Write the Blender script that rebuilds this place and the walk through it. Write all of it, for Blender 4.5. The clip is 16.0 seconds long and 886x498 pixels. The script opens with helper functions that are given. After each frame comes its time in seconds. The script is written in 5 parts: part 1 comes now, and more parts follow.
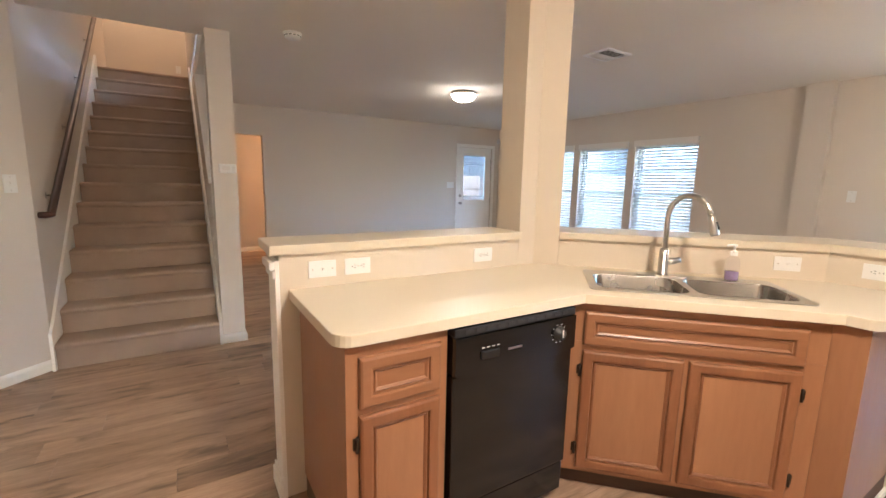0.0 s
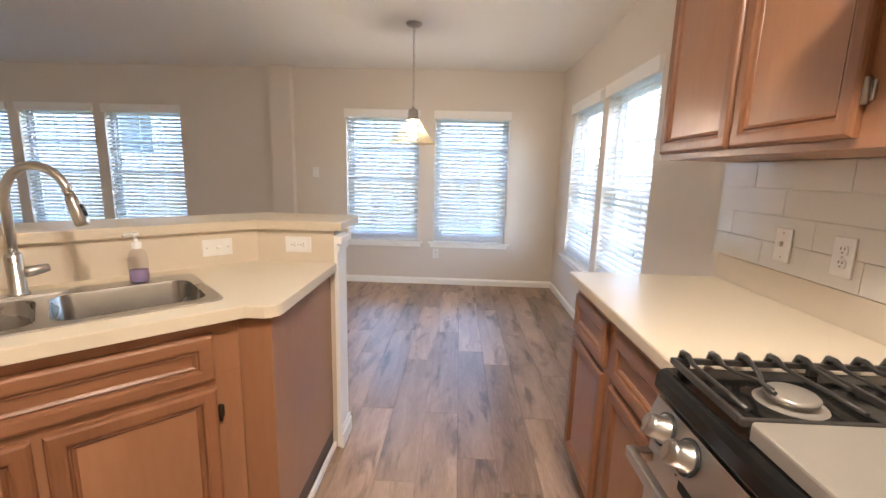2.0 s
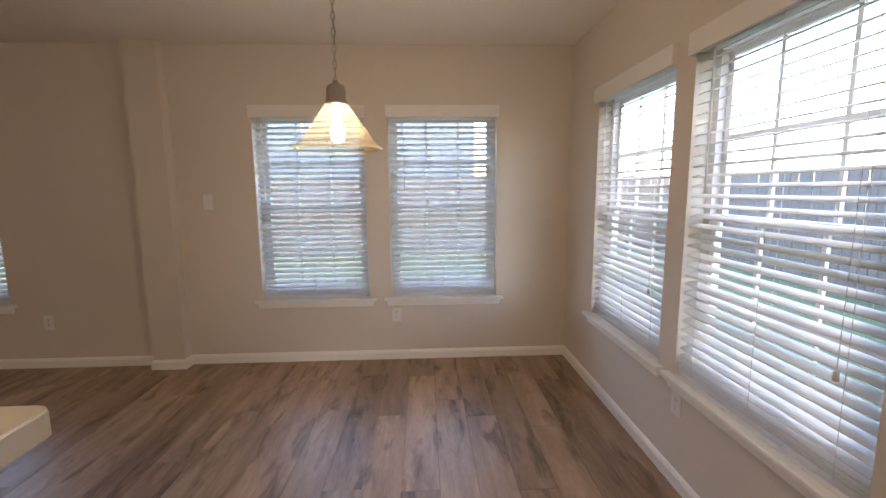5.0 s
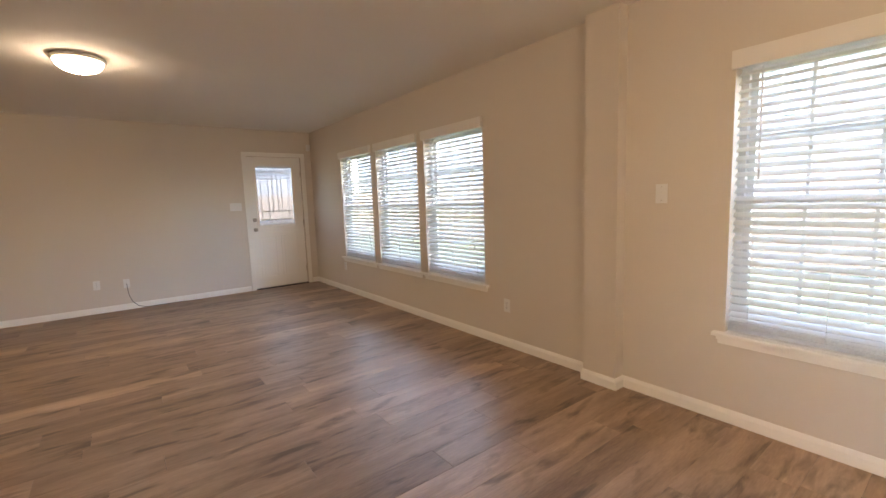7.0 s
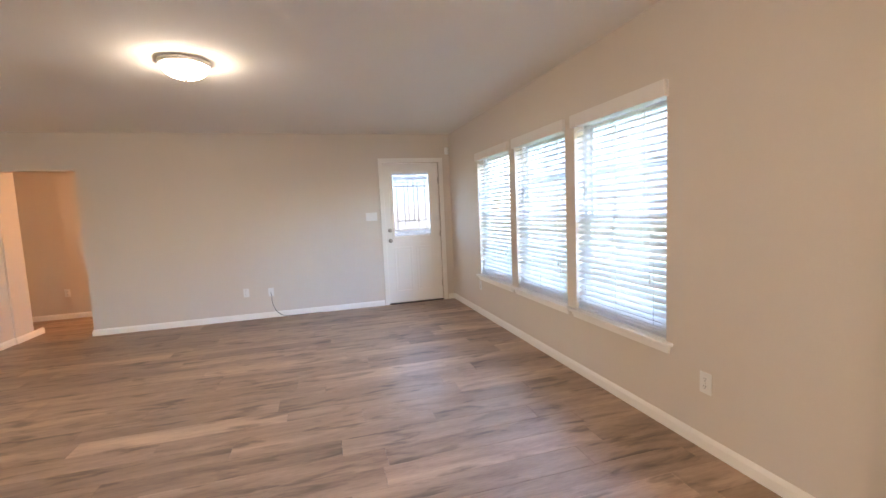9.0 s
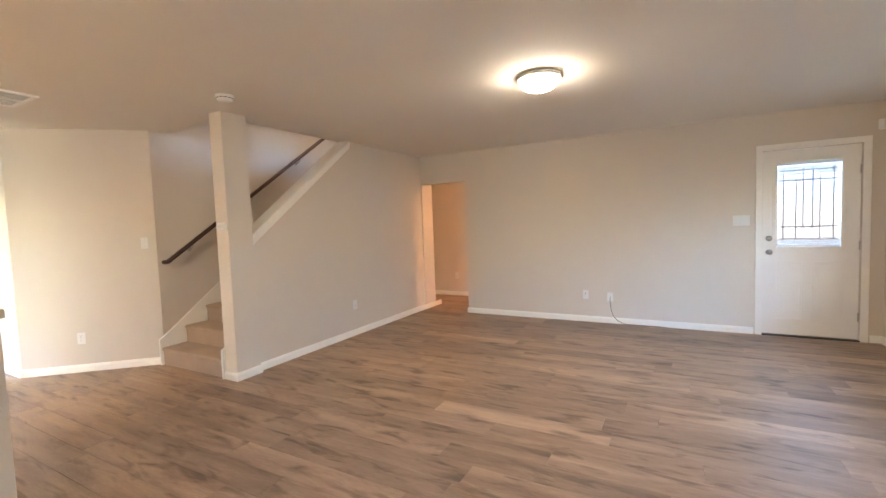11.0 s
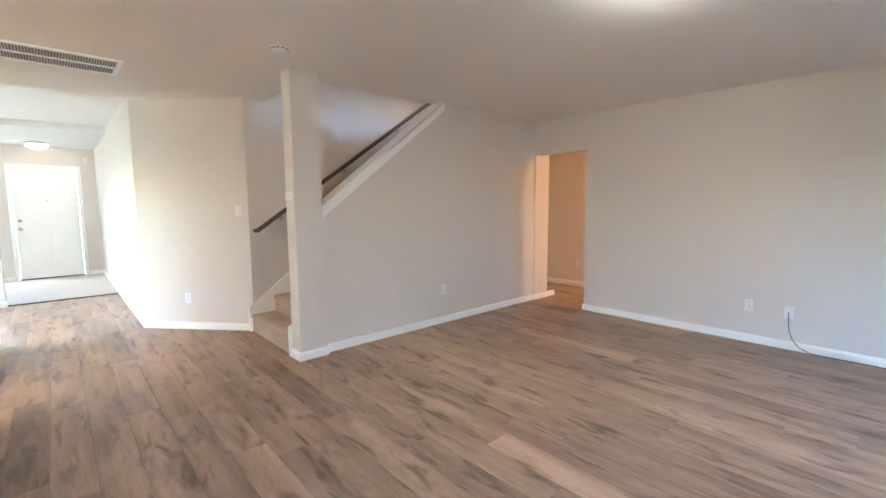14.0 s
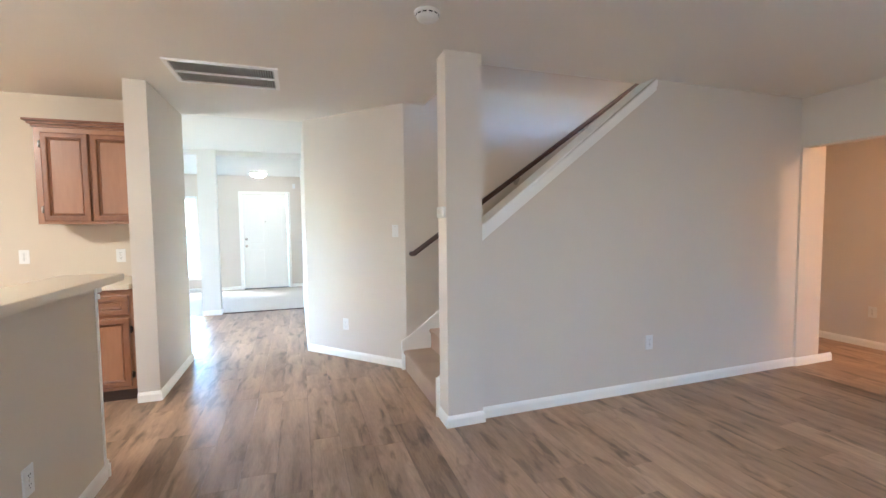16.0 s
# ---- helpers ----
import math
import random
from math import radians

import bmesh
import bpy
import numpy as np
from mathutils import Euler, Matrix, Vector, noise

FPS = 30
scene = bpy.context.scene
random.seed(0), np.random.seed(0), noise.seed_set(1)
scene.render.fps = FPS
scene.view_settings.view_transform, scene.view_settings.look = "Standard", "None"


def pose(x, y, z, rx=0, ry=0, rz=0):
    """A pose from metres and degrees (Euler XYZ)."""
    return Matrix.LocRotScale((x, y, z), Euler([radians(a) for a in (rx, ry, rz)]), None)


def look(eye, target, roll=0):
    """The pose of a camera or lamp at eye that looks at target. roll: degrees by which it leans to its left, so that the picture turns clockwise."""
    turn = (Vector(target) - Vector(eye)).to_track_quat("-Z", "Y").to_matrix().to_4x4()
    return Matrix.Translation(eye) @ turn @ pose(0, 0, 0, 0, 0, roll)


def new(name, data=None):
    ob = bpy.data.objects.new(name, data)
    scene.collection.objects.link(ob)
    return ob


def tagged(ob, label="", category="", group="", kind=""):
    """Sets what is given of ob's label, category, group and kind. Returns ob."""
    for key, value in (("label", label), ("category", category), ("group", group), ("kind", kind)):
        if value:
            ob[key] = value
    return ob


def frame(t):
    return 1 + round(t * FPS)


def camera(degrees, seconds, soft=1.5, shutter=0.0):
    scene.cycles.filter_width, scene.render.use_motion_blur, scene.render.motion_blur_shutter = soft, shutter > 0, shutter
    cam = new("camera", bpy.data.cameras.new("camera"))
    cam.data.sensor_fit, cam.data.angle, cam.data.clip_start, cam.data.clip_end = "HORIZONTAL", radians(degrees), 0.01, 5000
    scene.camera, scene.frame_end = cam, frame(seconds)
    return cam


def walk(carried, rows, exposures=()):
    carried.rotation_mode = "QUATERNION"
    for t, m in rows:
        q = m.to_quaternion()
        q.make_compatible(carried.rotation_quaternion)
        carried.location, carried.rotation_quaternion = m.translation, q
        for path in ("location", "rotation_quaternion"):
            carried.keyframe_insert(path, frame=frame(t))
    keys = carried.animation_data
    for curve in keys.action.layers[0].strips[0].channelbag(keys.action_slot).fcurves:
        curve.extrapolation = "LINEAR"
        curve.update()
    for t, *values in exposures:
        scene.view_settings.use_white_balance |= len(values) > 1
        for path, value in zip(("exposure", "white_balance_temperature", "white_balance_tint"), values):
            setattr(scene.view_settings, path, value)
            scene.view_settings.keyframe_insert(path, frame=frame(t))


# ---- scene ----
cam = camera(92.4, 16.0)
PATH = [
    (0, (0.744, 0.408, 1.356), (1.78, 2.089, 1.042), 1.2),
    (0.5, (0.861, 0.31, 1.355), (2.088, 1.861, 1.054), 2.3),
    (1, (1.033, 0.286, 1.336), (2.64, 1.434, 1.025), 1.0),
    (1.5, (1.266, 0.271, 1.34), (3.185, 0.717, 0.998), 2.1),
    (2, (1.543, 0.26, 1.326), (3.51, 0.328, 0.97), 1.5),
    (2.5, (1.863, 0.266, 1.335), (3.839, 0.279, 1.024), 0.6),
    (3, (2.174, 0.33, 1.319), (4.149, 0.237, 1.021), 0.6),
    (3.2, (2.284, 0.353, 1.33), (4.259, 0.229, 1.043), 0.4),
    (5.3, (3.29, 0.277, 1.374), (5.27, 0.217, 1.099), -1.1),
    (5.5, (3.376, 0.288, 1.349), (5.354, 0.406, 1.082), -1.8),
    (6, (3.558, 0.371, 1.347), (5.364, 1.173, 1.114), -2.2),
    (6.5, (3.733, 0.483, 1.318), (5.148, 1.857, 1.082), -2.3),
    (7, (3.885, 0.694, 1.303), (5.09, 2.273, 1.069), -2.0),
    (7.5, (4.059, 0.909, 1.304), (5.123, 2.587, 1.077), -2.7),
    (8, (4.286, 1.108, 1.31), (5.237, 2.855, 1.1), -2.5),
    (8.5, (4.44, 1.304, 1.308), (5.309, 3.094, 1.107), -2.3),
    (9, (4.596, 1.522, 1.34), (5.146, 3.436, 1.157), -2.6),
    (9.5, (4.614, 1.643, 1.355), (4.677, 3.635, 1.185), -2.9),
    (10, (4.649, 1.757, 1.362), (4.218, 3.703, 1.191), -2.4),
    (10.2, (4.626, 1.748, 1.375), (4.061, 3.659, 1.201), -2.3),
    (12.3, (4.724, 1.929, 1.378), (3.494, 3.495, 1.569), 0.4),
    (12.5, (4.721, 2.013, 1.393), (3.511, 3.581, 1.669), 0.7),
    (13, (4.684, 2.24, 1.389), (3.476, 3.815, 1.631), 0.7),
    (13.5, (4.647, 2.494, 1.379), (3.303, 3.975, 1.433), -0.3),
    (14, (4.591, 2.705, 1.347), (3.121, 4.044, 1.136), -0.3),
    (14.5, (4.4, 2.857, 1.326), (2.777, 3.99, 1.039), -1.1),
    (15, (4.178, 2.97, 1.337), (2.402, 3.861, 1.109), -1.3),
    (15.5, (3.95, 3.12, 1.333), (2.074, 3.798, 1.182), -1.2),
    (16, (3.716, 3.28, 1.337), (1.826, 3.924, 1.224), -0.6),
]
EXPOSURE = [(0, 5.05, 5950, 12), (1, 4.85, 5400, 11), (1.5, 4.75, 5700, 12), (3, 4.65, 6250, 13), (5.5, 3.8, 7350, 18), (6, 4.35, 7900, 18), (6.5, 4.55, 7900, 18), (8, 5.15, 7250, 17), (9, 5.4, 6500, 15), (9.5, 5.35, 6350, 14), (10.2, 5.4, 7200, 14), (12.4, 5.6, 5450, 5), (14, 5.6, 5500, 6), (16, 5.55, 5200, 5)]
walk(cam, [(t, look(eye, target, roll)) for t, eye, target, roll in PATH], EXPOSURE)

# ---- world and daylight ----
world = bpy.data.worlds.new("world")
scene.world = world
world.use_nodes = True
wn = world.node_tree
sky = wn.nodes.new("ShaderNodeTexSky")
sky.sky_type = "NISHITA"
sky.sun_disc = False
sky.sun_elevation = radians(39)
sky.sun_rotation = radians(200)
sky.air_density, sky.dust_density, sky.ozone_density = 1.0, 0.8, 2.0
background = wn.nodes["Background"]
background.inputs["Strength"].default_value = 0.15
wn.links.new(sky.outputs["Color"], background.inputs["Color"])

sun_data = bpy.data.lights.new("sun", "SUN")
sun_data.energy, sun_data.angle, sun_data.color = 0.7, radians(25), (1.0, 0.98, 0.95)
sun = new("sun", sun_data)
sun.matrix_world = look((-9, -24, 21), (0, 0, 0))
tagged(sun, kind="structure")


# Added area lamp by an unseen window, brightens the hall in place of daylight.
daylight_data = bpy.data.lights.new("front_room_daylight_fill", "AREA")
daylight_data.shape, daylight_data.size, daylight_data.size_y = "RECTANGLE", 1.5, 1.55
daylight_data.energy, daylight_data.color = 0.8, (1.0, 0.985, 0.96)
daylight = new("front_room_daylight_fill", daylight_data)
daylight.matrix_world = look((-2.4, -0.80, 1.22), (-2.4, 3.0, 1.22))
tagged(daylight, kind="structure")


# ---- materials ----


def material(name, colour, rough=0.6, metal=0.0, vary=0.06, scale=3.0, grain=0.0, grain_scale=200.0, bump=0.0, bump_scale=120.0, coat=0.0, wear=0.08):
    """A surface with broad tone variation, fine grain and relief, in metres."""
    m = bpy.data.materials.new(name)
    m.use_nodes = True
    t = m.node_tree
    b = t.nodes["Principled BSDF"]
    b.inputs["Roughness"].default_value, b.inputs["Metallic"].default_value = rough, metal
    b.inputs["Coat Weight"].default_value = coat
    pos = t.nodes.new("ShaderNodeTexCoord")
    n1 = t.nodes.new("ShaderNodeTexNoise")
    n1.inputs["Scale"].default_value, n1.inputs["Detail"].default_value = scale, 4
    t.links.new(pos.outputs["Object"], n1.inputs["Vector"])
    n2 = t.nodes.new("ShaderNodeTexNoise")
    n2.inputs["Scale"].default_value, n2.inputs["Detail"].default_value = grain_scale, 2
    t.links.new(pos.outputs["Object"], n2.inputs["Vector"])
    total = t.nodes.new("ShaderNodeMath")
    total.operation = "MULTIPLY_ADD"
    total.inputs[1].default_value, total.inputs[2].default_value = vary * 2, 1 - vary
    t.links.new(n1.outputs["Fac"], total.inputs[0])
    fine = t.nodes.new("ShaderNodeMath")
    fine.operation = "MULTIPLY_ADD"
    fine.inputs[1].default_value = grain * 2
    t.links.new(n2.outputs["Fac"], fine.inputs[0])
    t.links.new(total.outputs[0], fine.inputs[2])
    mul = t.nodes.new("ShaderNodeVectorMath")
    mul.operation = "SCALE"
    mul.inputs[0].default_value = colour
    t.links.new(fine.outputs[0], mul.inputs["Scale"])
    t.links.new(mul.outputs[0], b.inputs["Base Color"])
    rr = t.nodes.new("ShaderNodeMath")
    rr.operation = "MULTIPLY_ADD"
    rr.inputs[1].default_value, rr.inputs[2].default_value = 2 * wear, rough - wear
    t.links.new(n1.outputs["Fac"], rr.inputs[0])
    t.links.new(rr.outputs[0], b.inputs["Roughness"])
    if bump:
        n3 = t.nodes.new("ShaderNodeTexNoise")
        n3.inputs["Scale"].default_value, n3.inputs["Detail"].default_value = bump_scale, 3
        t.links.new(pos.outputs["Object"], n3.inputs["Vector"])
        bp = t.nodes.new("ShaderNodeBump")
        bp.inputs["Strength"].default_value, bp.inputs["Distance"].default_value = bump, 0.004
        t.links.new(n3.outputs["Fac"], bp.inputs["Height"])
        t.links.new(bp.outputs[0], b.inputs["Normal"])
    return m


def wood(name, dark, light, axis, ring=26.0, stretch=0.08, rough=0.38, per_piece=False, knots=0.0, coat=0.0):
    """Grained wood along an axis (0, 1 or 2); pieces may each take their own tone and stretch of grain."""
    m = bpy.data.materials.new(name)
    m.use_nodes = True
    t = m.node_tree
    b = t.nodes["Principled BSDF"]
    b.inputs["Coat Weight"].default_value = coat
    b.inputs["Coat Roughness"].default_value = 0.25
    pos = t.nodes.new("ShaderNodeTexCoord")
    mp = t.nodes.new("ShaderNodeMapping")
    s = [1.0, 1.0, 1.0]
    s[axis] = stretch
    mp.inputs["Scale"].default_value = s
    geo = t.nodes.new("ShaderNodeNewGeometry")
    info = t.nodes.new("ShaderNodeObjectInfo")
    piece = t.nodes.new("ShaderNodeMath")
    piece.operation = "MULTIPLY_ADD"
    piece.inputs[1].default_value = 7.13
    t.links.new(geo.outputs["Random Per Island"], piece.inputs[0])
    t.links.new(info.outputs["Random"], piece.inputs[2])
    frac = t.nodes.new("ShaderNodeMath")
    frac.operation = "FRACT"
    t.links.new(piece.outputs[0], frac.inputs[0])
    if per_piece:
        t.links.new(geo.outputs["Position"], mp.inputs["Vector"])
        comb = t.nodes.new("ShaderNodeCombineXYZ")
        far = t.nodes.new("ShaderNodeMath")
        far.operation = "MULTIPLY"
        far.inputs[1].default_value = 37.0
        t.links.new(frac.outputs[0], far.inputs[0])
        t.links.new(far.outputs[0], comb.inputs["Z"])
        t.links.new(comb.outputs[0], mp.inputs["Location"])
    else:
        t.links.new(pos.outputs["Object"], mp.inputs["Vector"])
    n1 = t.nodes.new("ShaderNodeTexNoise")
    n1.inputs["Scale"].default_value, n1.inputs["Detail"].default_value, n1.inputs["Distortion"].default_value = ring, 7, 0.6
    t.links.new(mp.outputs[0], n1.inputs["Vector"])
    n2 = t.nodes.new("ShaderNodeTexNoise")
    n2.inputs["Scale"].default_value, n2.inputs["Detail"].default_value = ring * 0.22, 4
    t.links.new(mp.outputs[0], n2.inputs["Vector"])
    n3 = t.nodes.new("ShaderNodeTexNoise")
    n3.inputs["Scale"].default_value, n3.inputs["Detail"].default_value = ring * 9, 3
    t.links.new(mp.outputs[0], n3.inputs["Vector"])
    mix = t.nodes.new("ShaderNodeMath")
    mix.operation = "MULTIPLY_ADD"
    mix.inputs[1].default_value = 0.46
    t.links.new(n1.outputs["Fac"], mix.inputs[0])
    half = t.nodes.new("ShaderNodeMath")
    half.operation = "MULTIPLY_ADD"
    half.inputs[1].default_value = 0.54
    t.links.new(n2.outputs["Fac"], half.inputs[0])
    tiny = t.nodes.new("ShaderNodeMath")
    tiny.operation = "MULTIPLY_ADD"
    tiny.inputs[1].default_value, tiny.inputs[2].default_value = 0.22, -0.11
    t.links.new(n3.outputs["Fac"], tiny.inputs[0])
    t.links.new(tiny.outputs[0], half.inputs[2])
    t.links.new(half.outputs[0], mix.inputs[2])
    ramp = t.nodes.new("ShaderNodeValToRGB")
    ramp.color_ramp.elements[0].position, ramp.color_ramp.elements[1].position = 0.33, 0.66
    ramp.color_ramp.elements[0].color, ramp.color_ramp.elements[1].color = (*dark, 1), (*light, 1)
    t.links.new(mix.outputs[0], ramp.inputs["Fac"])
    out = ramp.outputs["Color"]
    if per_piece:
        tone = t.nodes.new("ShaderNodeMath")
        tone.operation = "MULTIPLY_ADD"
        tone.inputs[1].default_value, tone.inputs[2].default_value = 0.36, 0.82
        t.links.new(frac.outputs[0], tone.inputs[0])
        sc = t.nodes.new("ShaderNodeVectorMath")
        sc.operation = "SCALE"
        t.links.new(out, sc.inputs[0])
        t.links.new(tone.outputs[0], sc.inputs["Scale"])
        out = sc.outputs[0]
    if knots:
        kn = t.nodes.new("ShaderNodeTexNoise")
        kn.inputs["Scale"].default_value, kn.inputs["Detail"].default_value, kn.inputs["Distortion"].default_value = 12.0, 6, 0.5
        km = t.nodes.new("ShaderNodeMapping")
        ks = [1.0, 1.0, 1.0]
        ks[axis] = 0.26
        km.inputs["Scale"].default_value = ks
        t.links.new(geo.outputs["Position"], km.inputs["Vector"])
        t.links.new(comb.outputs[0], km.inputs["Location"])
        t.links.new(km.outputs[0], kn.inputs["Vector"])
        kr = t.nodes.new("ShaderNodeValToRGB")
        kr.color_ramp.elements[0].position, kr.color_ramp.elements[1].position = 0.53, 0.69
        kr.color_ramp.elements[0].color, kr.color_ramp.elements[1].color = (1, 1, 1, 1), (1 - knots, 1 - knots, 1 - knots, 1)
        t.links.new(kn.outputs["Fac"], kr.inputs["Fac"])
        km2 = t.nodes.new("ShaderNodeVectorMath")
        km2.operation = "MULTIPLY"
        t.links.new(out, km2.inputs[0])
        t.links.new(kr.outputs["Color"], km2.inputs[1])
        out = km2.outputs[0]
    t.links.new(out, b.inputs["Base Color"])
    rr = t.nodes.new("ShaderNodeMath")
    rr.operation = "MULTIPLY_ADD"
    rr.inputs[1].default_value, rr.inputs[2].default_value = 0.2, rough - 0.1
    t.links.new(n1.outputs["Fac"], rr.inputs[0])
    t.links.new(rr.outputs[0], b.inputs["Roughness"])
    bp = t.nodes.new("ShaderNodeBump")
    bp.inputs["Strength"].default_value, bp.inputs["Distance"].default_value = 0.12, 0.002
    t.links.new(mix.outputs[0], bp.inputs["Height"])
    t.links.new(bp.outputs[0], b.inputs["Normal"])
    return m


def glass_material(name, colour=(1, 1, 1), rough=0.0, milk=0.0):
    m = bpy.data.materials.new(name)
    m.use_nodes = True
    t = m.node_tree
    t.nodes.remove(t.nodes["Principled BSDF"])
    clear = t.nodes.new("ShaderNodeBsdfTransparent")
    clear.inputs["Color"].default_value = (*colour, 1)
    gloss = t.nodes.new("ShaderNodeBsdfGlossy")
    gloss.inputs["Roughness"].default_value = rough
    facing = t.nodes.new("ShaderNodeLayerWeight")
    facing.inputs["Blend"].default_value = 0.5
    steep = t.nodes.new("ShaderNodeMath")
    steep.operation = "POWER"
    steep.inputs[1].default_value = 4.0
    t.links.new(facing.outputs["Facing"], steep.inputs[0])
    fres = t.nodes.new("ShaderNodeMath")
    fres.operation = "MULTIPLY_ADD"
    fres.inputs[1].default_value, fres.inputs[2].default_value = 0.7, 0.03
    t.links.new(steep.outputs[0], fres.inputs[0])
    mix = t.nodes.new("ShaderNodeMixShader")
    t.links.new(fres.outputs[0], mix.inputs[0])
    if milk:
        soft = t.nodes.new("ShaderNodeBsdfTranslucent")
        soft.inputs["Color"].default_value = (*colour, 1)
        body = t.nodes.new("ShaderNodeMixShader")
        body.inputs[0].default_value = milk
        t.links.new(clear.outputs[0], body.inputs[1])
        t.links.new(soft.outputs[0], body.inputs[2])
        t.links.new(body.outputs[0], mix.inputs[1])
    else:
        t.links.new(clear.outputs[0], mix.inputs[1])
    t.links.new(gloss.outputs[0], mix.inputs[2])
    t.links.new(mix.outputs[0], t.nodes["Material Output"].inputs["Surface"])
    return m


def glow_material(name, colour, strength):
    m = bpy.data.materials.new(name)
    m.use_nodes = True
    b = m.node_tree.nodes["Principled BSDF"]
    b.inputs["Base Color"].default_value = (0.8, 0.78, 0.72, 1)
    b.inputs["Emission Color"].default_value = (*colour, 1)
    b.inputs["Emission Strength"].default_value = strength
    return m


PAINT = material("wall_paint", (0.68, 0.612, 0.53), 0.75, vary=0.025, scale=0.9, grain=0.012, grain_scale=90, bump=0.10, bump_scale=150)
# Wall paint yellowed, with the warm kitchen lamp's light put into the colour.
LAMPLIT_CREAM = material("kitchen_lamplit_paint", (0.64, 0.555, 0.44), 0.7, vary=0.025, scale=1.2, grain=0.012, grain_scale=90, bump=0.08, bump_scale=150)
# Hall whiteness is daylight put into the paint colour.
HALL_DAYLIT = material("hall_daylit_tone", (0.72, 0.70, 0.66), 0.75, vary=0.02, scale=0.9, bump=0.08, bump_scale=150)
CEILING = material("ceiling_paint", (0.82, 0.78, 0.71), 0.85, vary=0.02, scale=0.8, grain=0.015, grain_scale=120, bump=0.22, bump_scale=190)
TRIM = material("trim_paint", (0.90, 0.87, 0.81), 0.42, vary=0.03, scale=4, bump=0.03, bump_scale=60)
WHITE = material("white_plastic", (0.80, 0.79, 0.76), 0.38, vary=0.02, scale=9)
BLIND = material("blind_slat", (0.86, 0.86, 0.86), 0.45, vary=0.03, scale=5, bump=0.03, bump_scale=50)
through_light = BLIND.node_tree.nodes.new("ShaderNodeBsdfTranslucent")
through_light.inputs["Color"].default_value = (0.80, 0.79, 0.765, 1)
slat_mix = BLIND.node_tree.nodes.new("ShaderNodeMixShader")
slat_mix.inputs[0].default_value = 0.6
BLIND.node_tree.links.new(BLIND.node_tree.nodes["Principled BSDF"].outputs[0], slat_mix.inputs[1])
BLIND.node_tree.links.new(through_light.outputs[0], slat_mix.inputs[2])
BLIND.node_tree.links.new(slat_mix.outputs[0], BLIND.node_tree.nodes["Material Output"].inputs["Surface"])
SASH = material("window_vinyl", (0.78, 0.78, 0.77), 0.45, vary=0.03, scale=6)
LAMINATE_EDGE = material("laminate_edge_band", (0.66, 0.575, 0.44), 0.36, vary=0.03, scale=5, grain=0.03, grain_scale=420)
LAMINATE = material("counter_laminate", (0.71, 0.625, 0.485), 0.34, vary=0.02, scale=4, wear=0.02, grain=0.03, grain_scale=420, bump=0.02, bump_scale=400)
OAK = wood("cabinet_oak", (0.285, 0.128, 0.061), (0.385, 0.187, 0.092), 2, 6.0, 0.16, 0.36, coat=0.25)
OAK_FLAT = wood("cabinet_oak_level", (0.23, 0.099, 0.045), (0.335, 0.155, 0.074), 0, 7.0, 0.14, 0.40, coat=0.10)
# Oak darkened against the panels, standing for shade in the mouldings.
OAK_SHADED = wood("cabinet_shaded_frame_oak", (0.175, 0.067, 0.029), (0.295, 0.127, 0.057), 2, 10.0, 0.12, 0.40, coat=0.10)
PLANK = wood("floor_plank", (0.225, 0.141, 0.092), (0.51, 0.347, 0.234), 0, 14.0, 0.14, 0.40, per_piece=True, knots=0.55)
SUBFLOOR = material("floor_underlay", (0.05, 0.04, 0.035), 0.9)
CARPET = material("stair_carpet", (0.38, 0.285, 0.215), 0.95, vary=0.20, scale=4.5, grain=0.22, grain_scale=330, bump=0.9, bump_scale=420)
FOYER = material("foyer_carpet", (0.47, 0.41, 0.345), 0.9, vary=0.06, scale=6, grain=0.12, grain_scale=300, bump=0.6, bump_scale=400)
RAIL = wood("handrail_wood", (0.025, 0.010, 0.007), (0.065, 0.024, 0.014), 1, 22.0, 0.08, 0.42)
# Darker than the cabinet oak, for toe kicks and the hall threshold strip.
TOE = wood("dark_toe_kick_wood", (0.045, 0.022, 0.013), (0.10, 0.05, 0.03), 0, 9.0, 0.1, 0.5)
# Steel darker than the rim's, with the shade inside the bowls in its colour.
BOWL_SHADE_STEEL = material("bowl_shade_steel", (0.40, 0.385, 0.36), 0.26, 1.0, vary=0.08, scale=10, grain=0.04, grain_scale=260)
STEEL = material("brushed_steel", (0.56, 0.54, 0.51), 0.30, 1.0, vary=0.05, scale=12, grain=0.03, grain_scale=300)
NICKEL = material("satin_nickel", (0.50, 0.45, 0.39), 0.32, 1.0, vary=0.05, scale=20)
BRONZE = material("dark_hinge_metal", (0.055, 0.038, 0.026), 0.45, 0.8, vary=0.1, scale=40)
BLACK = material("black_enamel", (0.008, 0.008, 0.008), 0.12, vary=0.15, scale=5)
BLACK_MATT = material("black_plastic", (0.014, 0.014, 0.014), 0.5, vary=0.1, scale=8)
IRON = material("cast_iron", (0.060, 0.055, 0.050), 0.34, 0.4, vary=0.15, scale=20, bump=0.2, bump_scale=300)
GRIDDLE = material("griddle_plate", (0.46, 0.43, 0.38), 0.42, 0.6, vary=0.1, scale=9)
TILE = material("glazed_tile", (0.76, 0.73, 0.68), 0.14, vary=0.05, scale=3, bump=0.03, bump_scale=25, coat=0.3)
GROUT = material("grout", (0.74, 0.71, 0.66), 0.9)
GLASS = glass_material("window_glass", (0.97, 0.985, 0.98))
DOOR_GLASS = glass_material("leaded_door_glass", (0.55, 0.57, 0.58))
SHADE_GLASS = glass_material("ribbed_shade_glass", (0.97, 0.89, 0.70), 0.08, 0.07)
BOTTLE = glass_material("soap_bottle_clear", (0.93, 0.93, 0.95), 0.05)
